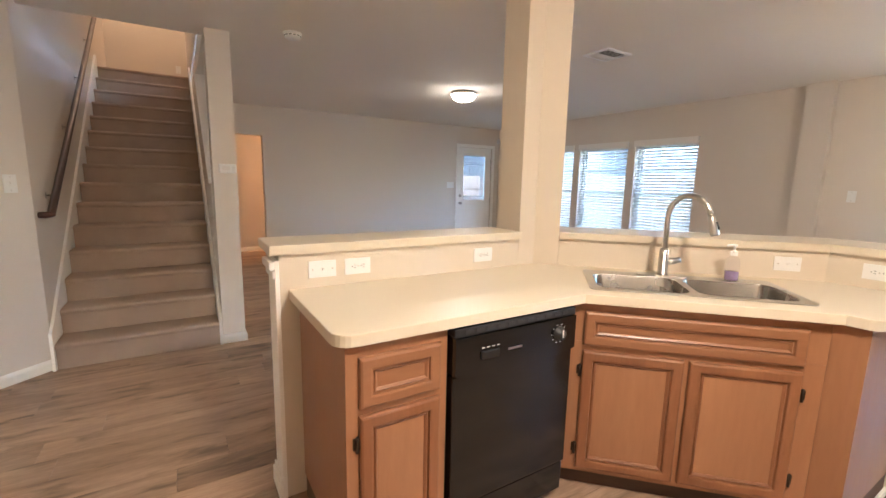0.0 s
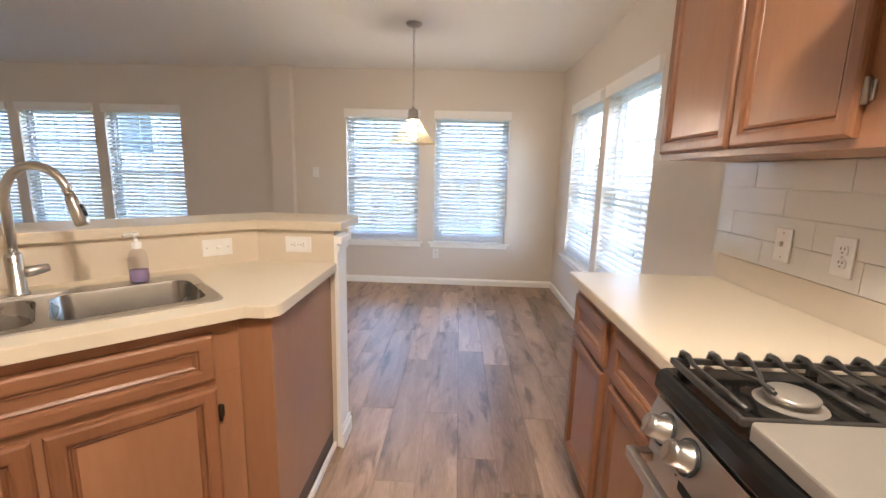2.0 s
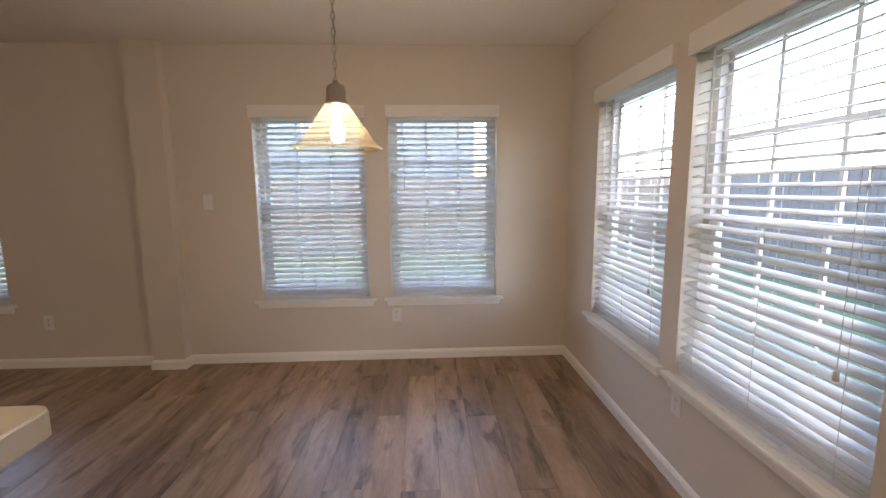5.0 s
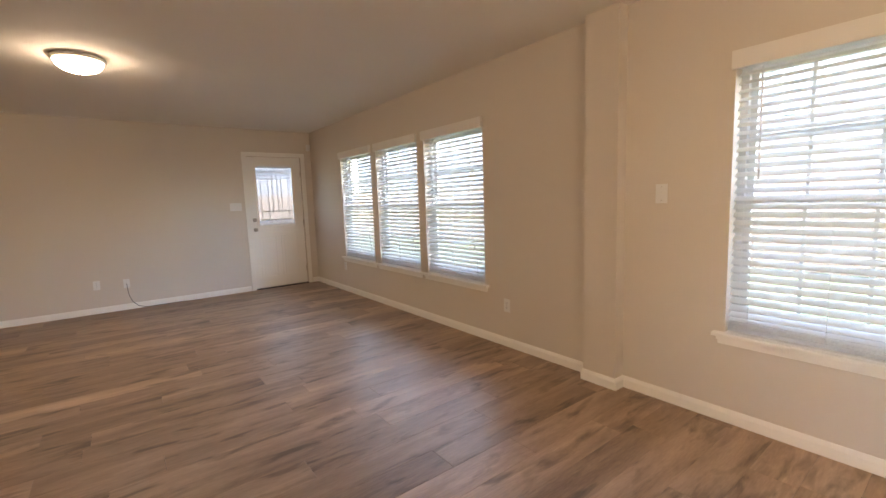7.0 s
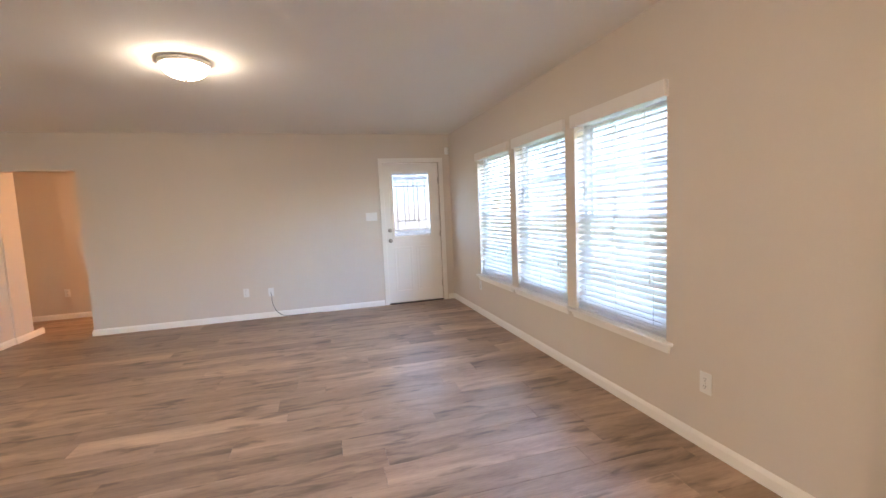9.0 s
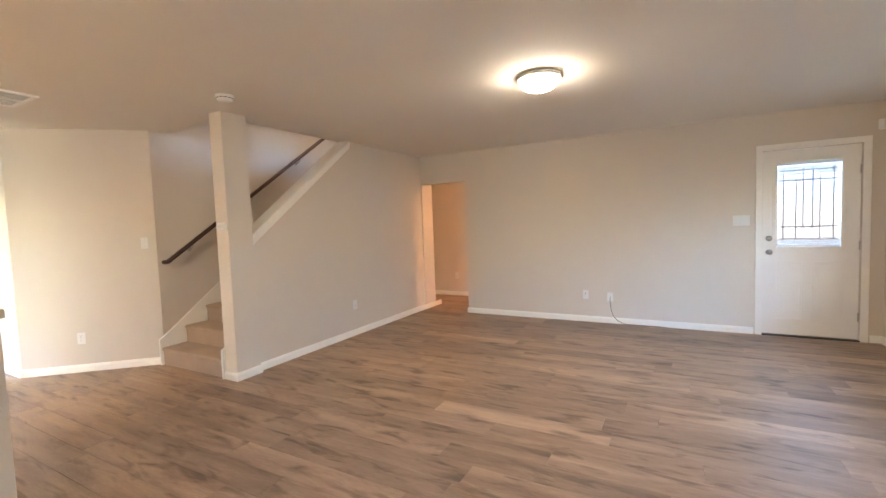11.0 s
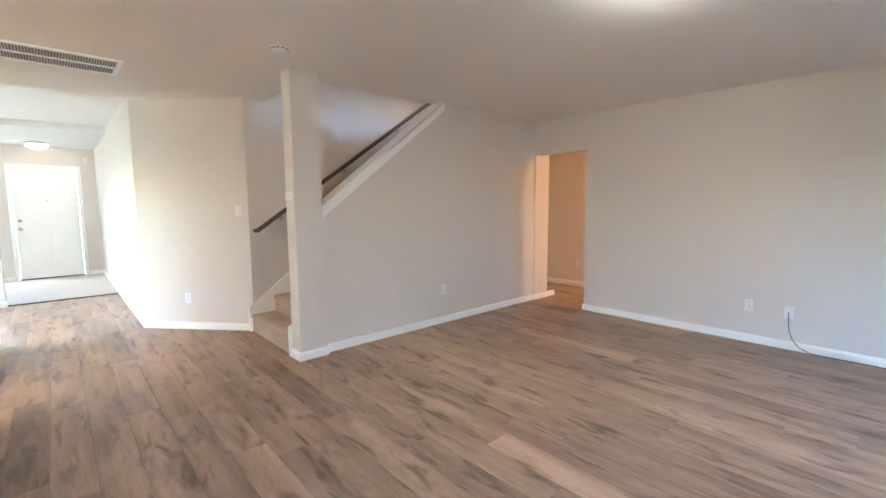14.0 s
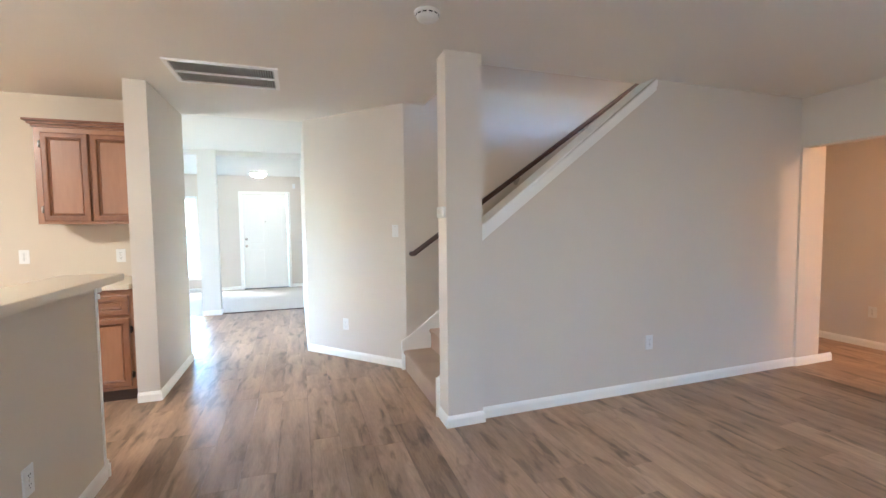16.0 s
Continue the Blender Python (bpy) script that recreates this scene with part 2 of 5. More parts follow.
SOAP = material("violet_soap", (0.30, 0.22, 0.36), 0.2)
LAMP_RING = material("lamp_ring_nickel", (0.70, 0.66, 0.60), 0.38, 0.55, vary=0.04, scale=16)
VENT_ENAMEL = material("vent_enamel", (0.90, 0.89, 0.87), 0.30, vary=0.02, scale=9)
GRILLE_DARK = material("duct_shade", (0.27, 0.26, 0.25), 0.8)
VALANCE = material("valance_paint", (0.82, 0.785, 0.73), 0.45, vary=0.03, scale=4)
SLOT = material("outlet_slot", (0.03, 0.03, 0.03), 0.6)
LIVING_GLOW = glow_material("lit_dome_glass", (1.0, 0.86, 0.68), 2.3)
KITCHEN_GLOW = glow_material("lit_kitchen_dome", (1.0, 0.84, 0.65), 10.0)
FOYER_GLOW = glow_material("lit_foyer_dome", (1.0, 0.84, 0.68), 0.6)
PASSAGE_GLOW = glow_material("lit_passage_dome", (1.0, 0.55, 0.28), 3.4)
LANDING_GLOW = glow_material("lit_landing_dome", (1.0, 0.70, 0.46), 3.5)
BULB_GLOW = glow_material("lit_bulb", (1.0, 0.80, 0.56), 12.0)
CABLE_BLACK = material("black_cable", (0.02, 0.018, 0.016), 0.5)
LEAD = material("leaded_came", (0.10, 0.09, 0.08), 0.5, 0.6)
GRASS = material("lawn", (0.09, 0.115, 0.06), 0.95, vary=0.3, scale=2.5, grain=0.5, grain_scale=60)
FENCE = wood("fence_cedar", (0.20, 0.162, 0.140), (0.29, 0.242, 0.212), 2, 12.0, 0.1, 0.8)
SIDING = material("pale_siding", (0.22, 0.235, 0.26), 0.7, vary=0.05, scale=2)
DAY_PANE = material("sky_lit_pane", (0.26, 0.28, 0.31), 0.12, vary=0.1, scale=2)
ROOF = material("roof_shingle", (0.20, 0.20, 0.205), 0.9, vary=0.2, scale=4, grain=0.3, grain_scale=40)
CONCRETE = material("concrete", (0.42, 0.40, 0.37), 0.85, vary=0.12, scale=3, grain=0.1, grain_scale=60)

# ---- builders ----


def box(bm, x0, x1, y0, y1, z0, z1, bevel=0.0):
    vs = [bm.verts.new((x, y, z)) for z in (z0, z1) for x, y in ((x0, y0), (x1, y0), (x1, y1), (x0, y1))]
    fs = [bm.faces.new([vs[i] for i in f]) for f in ((3, 2, 1, 0), (4, 5, 6, 7), (0, 1, 5, 4), (1, 2, 6, 5), (2, 3, 7, 6), (3, 0, 4, 7))]
    if bevel:
        bmesh.ops.bevel(bm, geom=list({e for f in fs for e in f.edges}), offset=bevel, segments=2, affect="EDGES", profile=0.6)
    return bm


def prism(bm, outline, z0, z1, bevel=0.0):
    """An upright prism over an outline of (x, y), counter-clockwise."""
    low = [bm.verts.new((x, y, z0)) for x, y in outline]
    high = [bm.verts.new((x, y, z1)) for x, y in outline]
    bm.faces.new(low[::-1])
    top = bm.faces.new(high)
    n = len(outline)
    for i in range(n):
        bm.faces.new((low[i], low[(i + 1) % n], high[(i + 1) % n], high[i]))
    if bevel:
        bmesh.ops.bevel(bm, geom=list(top.edges), offset=bevel, segments=2, affect="EDGES", profile=0.6)
    return bm


def tube(bm, points, radius, seg=10, closed_ends=True):
    """A round bar along points; radius is one number, or one for each point."""
    pts = [Vector(p) for p in points]
    rs = radius if isinstance(radius, (list, tuple)) else [radius] * len(pts)
    rings = []
    side = None
    for i, p in enumerate(pts):
        d = (pts[min(i + 1, len(pts) - 1)] - pts[max(i - 1, 0)]).normalized()
        if side is None:
            side = d.orthogonal().normalized()
        side = (side - d * side.dot(d)).normalized()
        up = d.cross(side)
        rings.append([bm.verts.new(p + (side * math.cos(a) + up * math.sin(a)) * rs[i]) for a in (2 * math.pi * k / seg for k in range(seg))])
    for a, b in zip(rings, rings[1:]):
        for k in range(seg):
            f = bm.faces.new((a[k], a[(k + 1) % seg], b[(k + 1) % seg], b[k]))
            f.smooth = True
    if closed_ends:
        bm.faces.new(rings[0][::-1])
        bm.faces.new(rings[-1])
    return bm


def lathe(bm, profile, seg=28, centre=(0, 0, 0), ribs=0.0):
    """A turned shape from (radius, height) pairs, about an upright axis."""
    cx, cy, cz = centre
    rings = []
    for r, z in profile:
        if r < 1e-5:
            rings.append([bm.verts.new((cx, cy, cz + z))])
        else:
            rings.append([bm.verts.new((cx + r * (1 + ribs * (-1) ** k) * math.cos(2 * math.pi * k / seg), cy + r * (1 + ribs * (-1) ** k) * math.sin(2 * math.pi * k / seg), cz + z)) for k in range(seg)])
    for a, b in zip(rings, rings[1:]):
        for k in range(seg):
            j = (k + 1) % seg
            if len(a) == 1 and len(b) > 1:
                f = bm.faces.new((a[0], b[j], b[k]))
            elif len(b) == 1 and len(a) > 1:
                f = bm.faces.new((a[k], a[j], b[0]))
            elif len(a) > 1:
                f = bm.faces.new((a[k], a[j], b[j], b[k]))
            f.smooth = True
    return bm


def cells(bm, xs, ys, zs, empty):
    """A solid of grid cells with those left out for which empty(x, y, z) holds at the middle; inner faces are not made."""
    nx, ny, nz = len(xs) - 1, len(ys) - 1, len(zs) - 1
    full = {(i, j, k) for i in range(nx) for j in range(ny) for k in range(nz) if not empty((xs[i] + xs[i + 1]) / 2, (ys[j] + ys[j + 1]) / 2, (zs[k] + zs[k + 1]) / 2)}
    made = {}

    def v(i, j, k):
        if (i, j, k) not in made:
            made[i, j, k] = bm.verts.new((xs[i], ys[j], zs[k]))
        return made[i, j, k]

    sides = {(-1, 0, 0): ((0, 0, 0), (0, 0, 1), (0, 1, 1), (0, 1, 0)), (1, 0, 0): ((1, 0, 0), (1, 1, 0), (1, 1, 1), (1, 0, 1)), (0, -1, 0): ((0, 0, 0), (1, 0, 0), (1, 0, 1), (0, 0, 1)),
             (0, 1, 0): ((0, 1, 0), (0, 1, 1), (1, 1, 1), (1, 1, 0)), (0, 0, -1): ((0, 0, 0), (0, 1, 0), (1, 1, 0), (1, 0, 0)), (0, 0, 1): ((0, 0, 1), (1, 0, 1), (1, 1, 1), (0, 1, 1))}
    for i, j, k in sorted(full):
        for (a, b, c), corners in sides.items():
            if (i + a, j + b, k + c) not in full:
                bm.faces.new([v(i + p, j + q, k + r) for p, q, r in corners])
    return bm


def mesh_of(name, bm, mat):
    bmesh.ops.recalc_face_normals(bm, faces=bm.faces)
    me = bpy.data.meshes.new(name)
    bm.to_mesh(me)
    bm.free()
    me.materials.append(mat)
    return me


def part(name, bm, mat, parent, label="", m=None):
    """Links a bmesh as one mesh object under a thing or a part."""
    ob = new(name, mesh_of(name, bm, mat))
    ob.parent = parent
    if m is not None:
        ob.matrix_basis = m
    if label:
        ob["label"] = label
    return ob


def shared(name, me, parent, m):
    ob = new(name, me)
    ob.parent = parent
    ob.matrix_basis = m
    return ob


def thing(name, label, category, m=None, group="", kind=""):
    ob = new(name)
    ob.empty_display_size = 0.1
    if m is not None:
        ob.matrix_basis = m
    return tagged(ob, label, category, group, kind)


def solid(name, bm, mat, label="", category="", kind="structure"):
    ob = new(name, mesh_of(name, bm, mat))
    return tagged(ob, label, category, kind=kind)


def B():
    return bmesh.new()

# ---- the house: floor, walls, ceilings ----
CEIL = 2.44
EAST, SOUTH, NORTH = 6.50, -0.86, 7.60
SILL, HEAD = 0.515, 1.965
LIVING_WINDOWS = ((3.50, 4.40), (4.53, 5.43), (5.565, 6.465))
DINING_WINDOWS = ((-0.285, 0.555), (0.73, 1.57))
SOUTH_WINDOWS = ((4.11, 4.97), (5.11, 5.965))


def wall_x(name, x0, x1, y0, y1, z0, z1, holes, mat, label):
    """A wall along y; holes are (y0, y1, z0, z1)."""
    ys = sorted({y0, y1, *[h[0] for h in holes], *[h[1] for h in holes]})
    zs = sorted({z0, z1, *[h[2] for h in holes], *[h[3] for h in holes]})
    return solid(name, cells(B(), [x0, x1], ys, zs, lambda x, y, z: any(h[0] < y < h[1] and h[2] < z < h[3] for h in holes)), mat, label, "wall")


def wall_y(name, y0, y1, x0, x1, z0, z1, holes, mat, label):
    """A wall along x; holes are (x0, x1, z0, z1)."""
    xs = sorted({x0, x1, *[h[0] for h in holes], *[h[1] for h in holes]})
    zs = sorted({z0, z1, *[h[2] for h in holes], *[h[3] for h in holes]})
    return solid(name, cells(B(), xs, [y0, y1], zs, lambda x, y, z: any(h[0] < x < h[1] and h[2] < z < h[3] for h in holes)), mat, label, "wall")


wall_east = wall_x("wall_east", EAST, EAST + 0.15, SOUTH - 0.15, NORTH + 0.13, 0, 2.7, [(a, b, SILL, HEAD) for a, b in LIVING_WINDOWS + DINING_WINDOWS], PAINT, "greige painted wall with five blind-covered windows")
wall_south = wall_y("wall_south", SOUTH - 0.15, SOUTH, -0.85, EAST, 0, 2.7, [(a, b, SILL, HEAD) for a, b in SOUTH_WINDOWS], PAINT, "greige painted wall behind the range and windows")
DOOR = (5.505, 6.325)
OPENING = (1.105, 1.87)
wall_north = wall_y("wall_north", NORTH, NORTH + 0.13, 1.085, EAST, 0, 2.7, [(*OPENING, 0, 2.0), (*DOOR, 0, 2.04)], PAINT, "long greige wall with a patio door and passage opening")
pilaster = solid("wall_pilaster", box(B(), 6.405, EAST, 2.165, 2.405, 0, CEIL), PAINT, "narrow painted pilaster between dining and living windows", "wall")
wall_kitchen_west = wall_x("wall_kitchen_west", -0.85, -0.70, SOUTH, 2.085, 0, 2.7, [], LAMPLIT_CREAM, "kitchen wall behind cabinets in a lamplit cream tone")
wall_stub = wall_y("wall_stub", 2.085, 2.235, -1.10, -0.06, 0, 2.7, [], PAINT, "short painted wall between kitchen and hallway")
wall_hall = wall_y("wall_hall", 3.36, 3.48, -6.2, -1.03, 0, 2.7, [], PAINT, "painted hallway wall running to the front door")
FRONT_DOOR = (2.17, 3.07)
wall_front = wall_x("wall_front", -6.35, -6.2, -1.01, 3.48, 0, 2.7, [(*FRONT_DOOR, 0, 2.03), (-0.65, 0.22, 0.32, 1.98), (0.47, 1.34, 0.32, 1.98)], PAINT, "painted front wall with entry door and window")
wall_front_south = wall_y("wall_front_south", -1.01, -0.86, -6.2, -0.85, 0, 2.7, [(-3.2, -1.6, 0.4, 2.05)], HALL_DAYLIT, "front room wall in a daylight-whitened tone")
hall_pier = solid("wall_pier", box(B(), -3.60, -3.48, 1.885, 2.134, 0, 2.55), HALL_DAYLIT, "narrow daylight-whitened pier between hallway and front room", "wall")
wall_angled = solid("wall_angled", prism(B(), [(-1.03, 3.36), (-0.09, 4.21), (-0.09, 4.40), (-0.21, 4.40), (-1.10, 3.48), (-1.03, 3.48)], 0, 2.7), PAINT, "angled painted wall between hallway and stairs", "wall")
wall_stair = wall_x("wall_stair", -0.21, -0.09, 4.40, 9.0, 0, 5.3, [], PAINT, "painted wall beside the stairs carrying a handrail")

# wall under the stairs with its sloping top
KNEE = 0.766
y_low, y_high = 4.435, 4.435 + (CEIL - 1.30) / KNEE
bm = B()
pts = [(4.435, 0), (NORTH, 0), (NORTH, CEIL), (y_high, CEIL), (4.435, 1.30)]
a = [bm.verts.new((0.965, y, z)) for y, z in pts]
b = [bm.verts.new((1.085, y, z)) for y, z in pts]
bm.faces.new(a), bm.faces.new(b[::-1])
for i in range(5):
    bm.faces.new((a[i], b[i], b[(i + 1) % 5], a[(i + 1) % 5]))
wall_knee = solid("wall_under_stairs", bm, PAINT, "painted triangular wall below the stair slope", "wall")
wall_post = solid("wall_post", box(B(), 0.968, 1.135, 4.185, 4.435, 0, CEIL), PAINT, "square painted post at the foot of the stairs", "wall")
wall_shaft_east = wall_x("wall_shaft_east", 0.965, 1.085, 4.29, 9.0, 2.70, 5.3, [], PAINT, "painted upper stairwell wall")
wall_shaft_low = wall_x("wall_shaft_low", 0.985, 1.105, 7.73, 7.92, 0, 2.70, [], PAINT, "painted jamb wall of the passage")
wall_shaft_south = wall_y("wall_shaft_south", 4.29, 4.41, -0.09, 0.965, 2.62, 5.3, [], PAINT, "painted upper stairwell wall over the stair foot")
wall_landing = wall_y("wall_landing", 8.85, 9.0, -0.09, 0.965, 2.74, 5.3, [], PAINT, "painted wall at the head of the stairs")

# passage beyond the opening
wall_passage = wall_y("wall_passage", 8.95, 9.07, 0.0, 3.6, 0, 2.7, [], PAINT, "painted end wall of the lamp-lit passage")
wall_passage_east = wall_x("wall_passage_east", 3.5, 3.62, NORTH + 0.13, 8.95, 0, 2.7, [], PAINT, "painted side wall of the passage")
wall_passage_south = wall_y("wall_passage_south", 7.80, 7.92, 0.22, 0.985, 0, 2.44, [], PAINT, "painted passage wall under the stairs")
wall_passage_west = wall_x("wall_passage_west", 0.10, 0.22, 7.80, 8.95, 0, 2.44, [], PAINT, "painted side wall of the passage")

# ceilings
ceiling = solid("ceiling", cells(B(), [-1.08, -0.09, 0.965, EAST], [SOUTH, 2.09, 4.41, NORTH], [CEIL, CEIL + 0.18], lambda x, y, z: (x < 0.965 and y > 4.41)), CEILING, "lightly textured greige painted ceiling", "ceiling")
# Raised a step so the edge of the daylight becomes a ceiling edge.
ceiling_hall = solid("ceiling_hall", box(B(), -3.55, -1.08, SOUTH, 3.36, 2.50, 2.70), HALL_DAYLIT, "hallway ceiling in a daylight-whitened tone", "ceiling")
ceiling_foyer = solid("ceiling_foyer", box(B(), -6.2, -3.55, SOUTH, 3.36, 2.42, 2.70), HALL_DAYLIT, "lower foyer ceiling in a daylight-whitened tone", "ceiling")
ceiling_passage = solid("ceiling_passage", box(B(), 0.22, 3.5, NORTH + 0.13, 8.95, 2.44, 2.70), CEILING, "painted passage ceiling", "ceiling")
ceiling_landing = solid("ceiling_landing", box(B(), -0.21, 1.085, 4.29, 9.0, 5.3, 5.45), CEILING, "painted ceiling high over the stairs", "ceiling")
floor_landing = solid("floor_landing", box(B(), -0.09, 0.965, 7.73, 8.85, 2.60, 2.735), CARPET, "carpeted landing at the head of the stairs", "floor")
# Unseen slab added above the rooms to keep sky light out.
unseen_sky_cover = solid("unseen_sky_cover", box(B(), -6.2, 6.7, -1.05, 9.1, 5.5, 5.6), ROOF, "unseen flat cover keeping the sky's light off the house", "roof")

floor = solid("floor", box(B(), -3.53, EAST, SOUTH, 9.0, -0.12, -0.0062), SUBFLOOR, "floor base under wood-look planks", "floor")
floor_foyer = solid("floor_foyer", box(B(), -6.2, -3.53, SOUTH, 3.36, -0.12, 0.004), FOYER, "pale beige foyer carpet", "floor")

solid("transition_strip", box(B(), -3.565, -3.505, 2.136, 3.345, 0.001, 0.011, 0.003), TOE, "dark wooden threshold strip between hall planks and carpet", "trim")

# ---- skirting boards ----
SKIRT = [(0, 0), (0.014, 0), (0.014, 0.054), (0.009, 0.066), (0.004, 0.074), (0, 0.077)]


def skirting(runs, mat=TRIM, name="baseboard"):
    """Skirting along runs of points; it stands on the left of the way from point to point."""
    for run in runs:
        bm = B()
        pts = [Vector((*p, 0)) for p in run]
        rings = []
        for i, p in enumerate(pts):
            ns = []
            if i:
                d = (pts[i] - pts[i - 1]).normalized()
                ns.append(Vector((-d.y, d.x, 0)))
            if i < len(pts) - 1:
                d = (pts[i + 1] - pts[i]).normalized()
                ns.append(Vector((-d.y, d.x, 0)))
            n = sum(ns, Vector()) / len(ns)
            n = n / n.length_squared if n.length > 0.1 else ns[0]
            rings.append([bm.verts.new(p + n * s + Vector((0, 0, z + 0.0005))) for s, z in SKIRT])
        for a, b in zip(rings, rings[1:]):
            for k in range(len(SKIRT)):
                bm.faces.new((a[k], b[k], b[(k + 1) % len(SKIRT)], a[(k + 1) % len(SKIRT)]))
        bm.faces.new(rings[0]), bm.faces.new(rings[-1][::-1])
        ob = solid(name, bm, mat, "cream painted skirting board along the wall", "baseboard")


skirting([
    [(3.33, SOUTH), (EAST, SOUTH), (EAST, 2.165), (6.405, 2.165), (6.405, 2.405), (EAST, 2.405), (EAST, NORTH), (DOOR[1] + 0.075, NORTH)],
    [(DOOR[0] - 0.075, NORTH), (OPENING[1], NORTH), (OPENING[1], NORTH + 0.13)],
    [(OPENING[0], 8.10), (OPENING[0], NORTH), (1.085, NORTH), (1.085, 4.435), (1.135, 4.435), (1.135, 4.185), (0.968, 4.185), (0.968, 4.20)],
    [(-0.09, 4.21), (-1.03, 3.36), (-6.2, 3.36), (-6.2, FRONT_DOOR[1] + 0.07)],
    [(-6.2, FRONT_DOOR[0] - 0.07), (-6.2, -0.86)],
    [(-1.10, 2.085), (-1.10, 2.235), (-0.06, 2.235), (-0.06, 2.085)],
    [(3.5, 8.95), (0.22, 8.95)],
    [(-3.60, 2.134), (-3.48, 2.134), (-3.48, 1.885)],
])

# ---- stairs ----
RISE, RUN, STEPS = 2.735 / 15, 0.249, 15
stairs = thing("staircase", "carpeted straight staircase with painted skirts rising between walls", "staircase", pose(0, 4.19, 0))
for i in range(STEPS):
    bm = B()
    y, z = i * RUN, i * RISE
    depth = RUN + 0.03 if i < STEPS - 1 else 0.06
    box(bm, -0.068, 0.943, y, y + depth, max(0, z - 0.02), z + RISE - 0.035)
    nose = [(y + depth, z + RISE), (y + 0.012, z + RISE), (y - 0.010, z + RISE - 0.006), (y - 0.017, z + RISE - 0.020), (y - 0.010, z + RISE - 0.035), (y, z + RISE - 0.040), (y + depth, z + RISE - 0.040)]
    l = [bm.verts.new((-0.068, p, q)) for p, q in nose]
    r = [bm.verts.new((0.943, p, q)) for p, q in nose]
    bm.faces.new(l), bm.faces.new(r[::-1])
    for k in range(len(nose)):
        bm.faces.new((l[k], r[k], r[(k + 1) % len(nose)], l[(k + 1) % len(nose)]))
    part("step", bm, CARPET, stairs)
for x0, x1 in ((-0.089, -0.070), (0.945, 0.964)):
    bm = B()
    top = 14 * RUN
    s = [(-0.03, 0), (0.25, 0), (top + 0.02, 14 * RISE - 0.1), (top + 0.02, 15 * RISE + 0.12), (top - 0.05, 15 * RISE + 0.12), (0.06, RISE + 0.14), (-0.03, RISE + 0.09)]
    l = [bm.verts.new((x0, p, q)) for p, q in s]
    r = [bm.verts.new((x1, p, q)) for p, q in s]
    bm.faces.new(l), bm.faces.new(r[::-1])
    for k in range(len(s)):
        bm.faces.new((l[k], r[k], r[(k + 1) % len(s)], l[(k + 1) % len(s)]))
    part("skirt_board", bm, TRIM, stairs, "cream painted stair skirt board")
# sloping cap on the wall under the stairs
cap = thing("stair_cap_trim", "cream painted sloping cap with moulded edge on the stair wall", "trim", kind="structure")
for x0, x1, lift0, lift1, nm in ((0.945, 1.120, 0.0, 0.028, "cap_board"), (1.086, 1.106, -0.055, -0.001, "cap_moulding"), (1.086, 1.097, -0.085, -0.056, "lower_moulding")):
    bm = B()
    s = [(4.437, 1.30 + lift0), (y_high, CEIL + lift0), (y_high, CEIL + lift1), (4.437, 1.30 + lift1)]
    s = [(y, min(z, CEIL - 0.001) if lift0 >= 0 else z) for y, z in s]
    s[1] = (s[1][0] - max(lift1, 0) / KNEE, CEIL - 0.002) if lift0 >= 0 else s[1]
    s[2] = (s[2][0] - max(lift1, 0) / KNEE - 0.002, CEIL - 0.001) if lift0 >= 0 else s[2]
    l = [bm.verts.new((x0, p, q)) for p, q in s]
    r = [bm.verts.new((x1, p, q)) for p, q in s]
    bm.faces.new(l), bm.faces.new(r[::-1])
    for k in range(4):
        bm.faces.new((l[k], r[k], r[(k + 1) % 4], l[(k + 1) % 4]))
    part(nm, bm, TRIM, cap)

rail = thing("handrail", "dark-stained wooden handrail on metal brackets along the stair wall", "handrail")
slope = 0.694
bm = B()
p0, p1 = Vector((-0.018, 4.27, 1.078)), Vector((-0.018, 7.60, 1.078 + slope * 3.33))
tube(bm, [(-0.082, 4.262, 1.076), (-0.045, 4.262, 1.076), p0, p1], [0.021, 0.023, 0.024, 0.024], 12)
part("rail", bm, RAIL, rail)
for y in (4.55, 5.35, 6.15, 6.95):
    z = 1.078 + slope * (y - 4.27)
    bm = B()
    tube(bm, [(-0.089, y, z - 0.075), (-0.06, y, z - 0.075), (-0.03, y, z - 0.06), (-0.018, y, z - 0.022)], 0.006, 8)
    lathe(bm, [(0.0, 0.004), (0.024, 0.003), (0.026, 0.0)], 14)
    for v in bm.verts[-29:]:
        v.co = Vector((-0.089 + v.co.z, y + v.co.x, z - 0.075 + v.co.y))
    part("bracket", bm, NICKEL, rail, "metal wall bracket")

# ---- windows and blinds ----


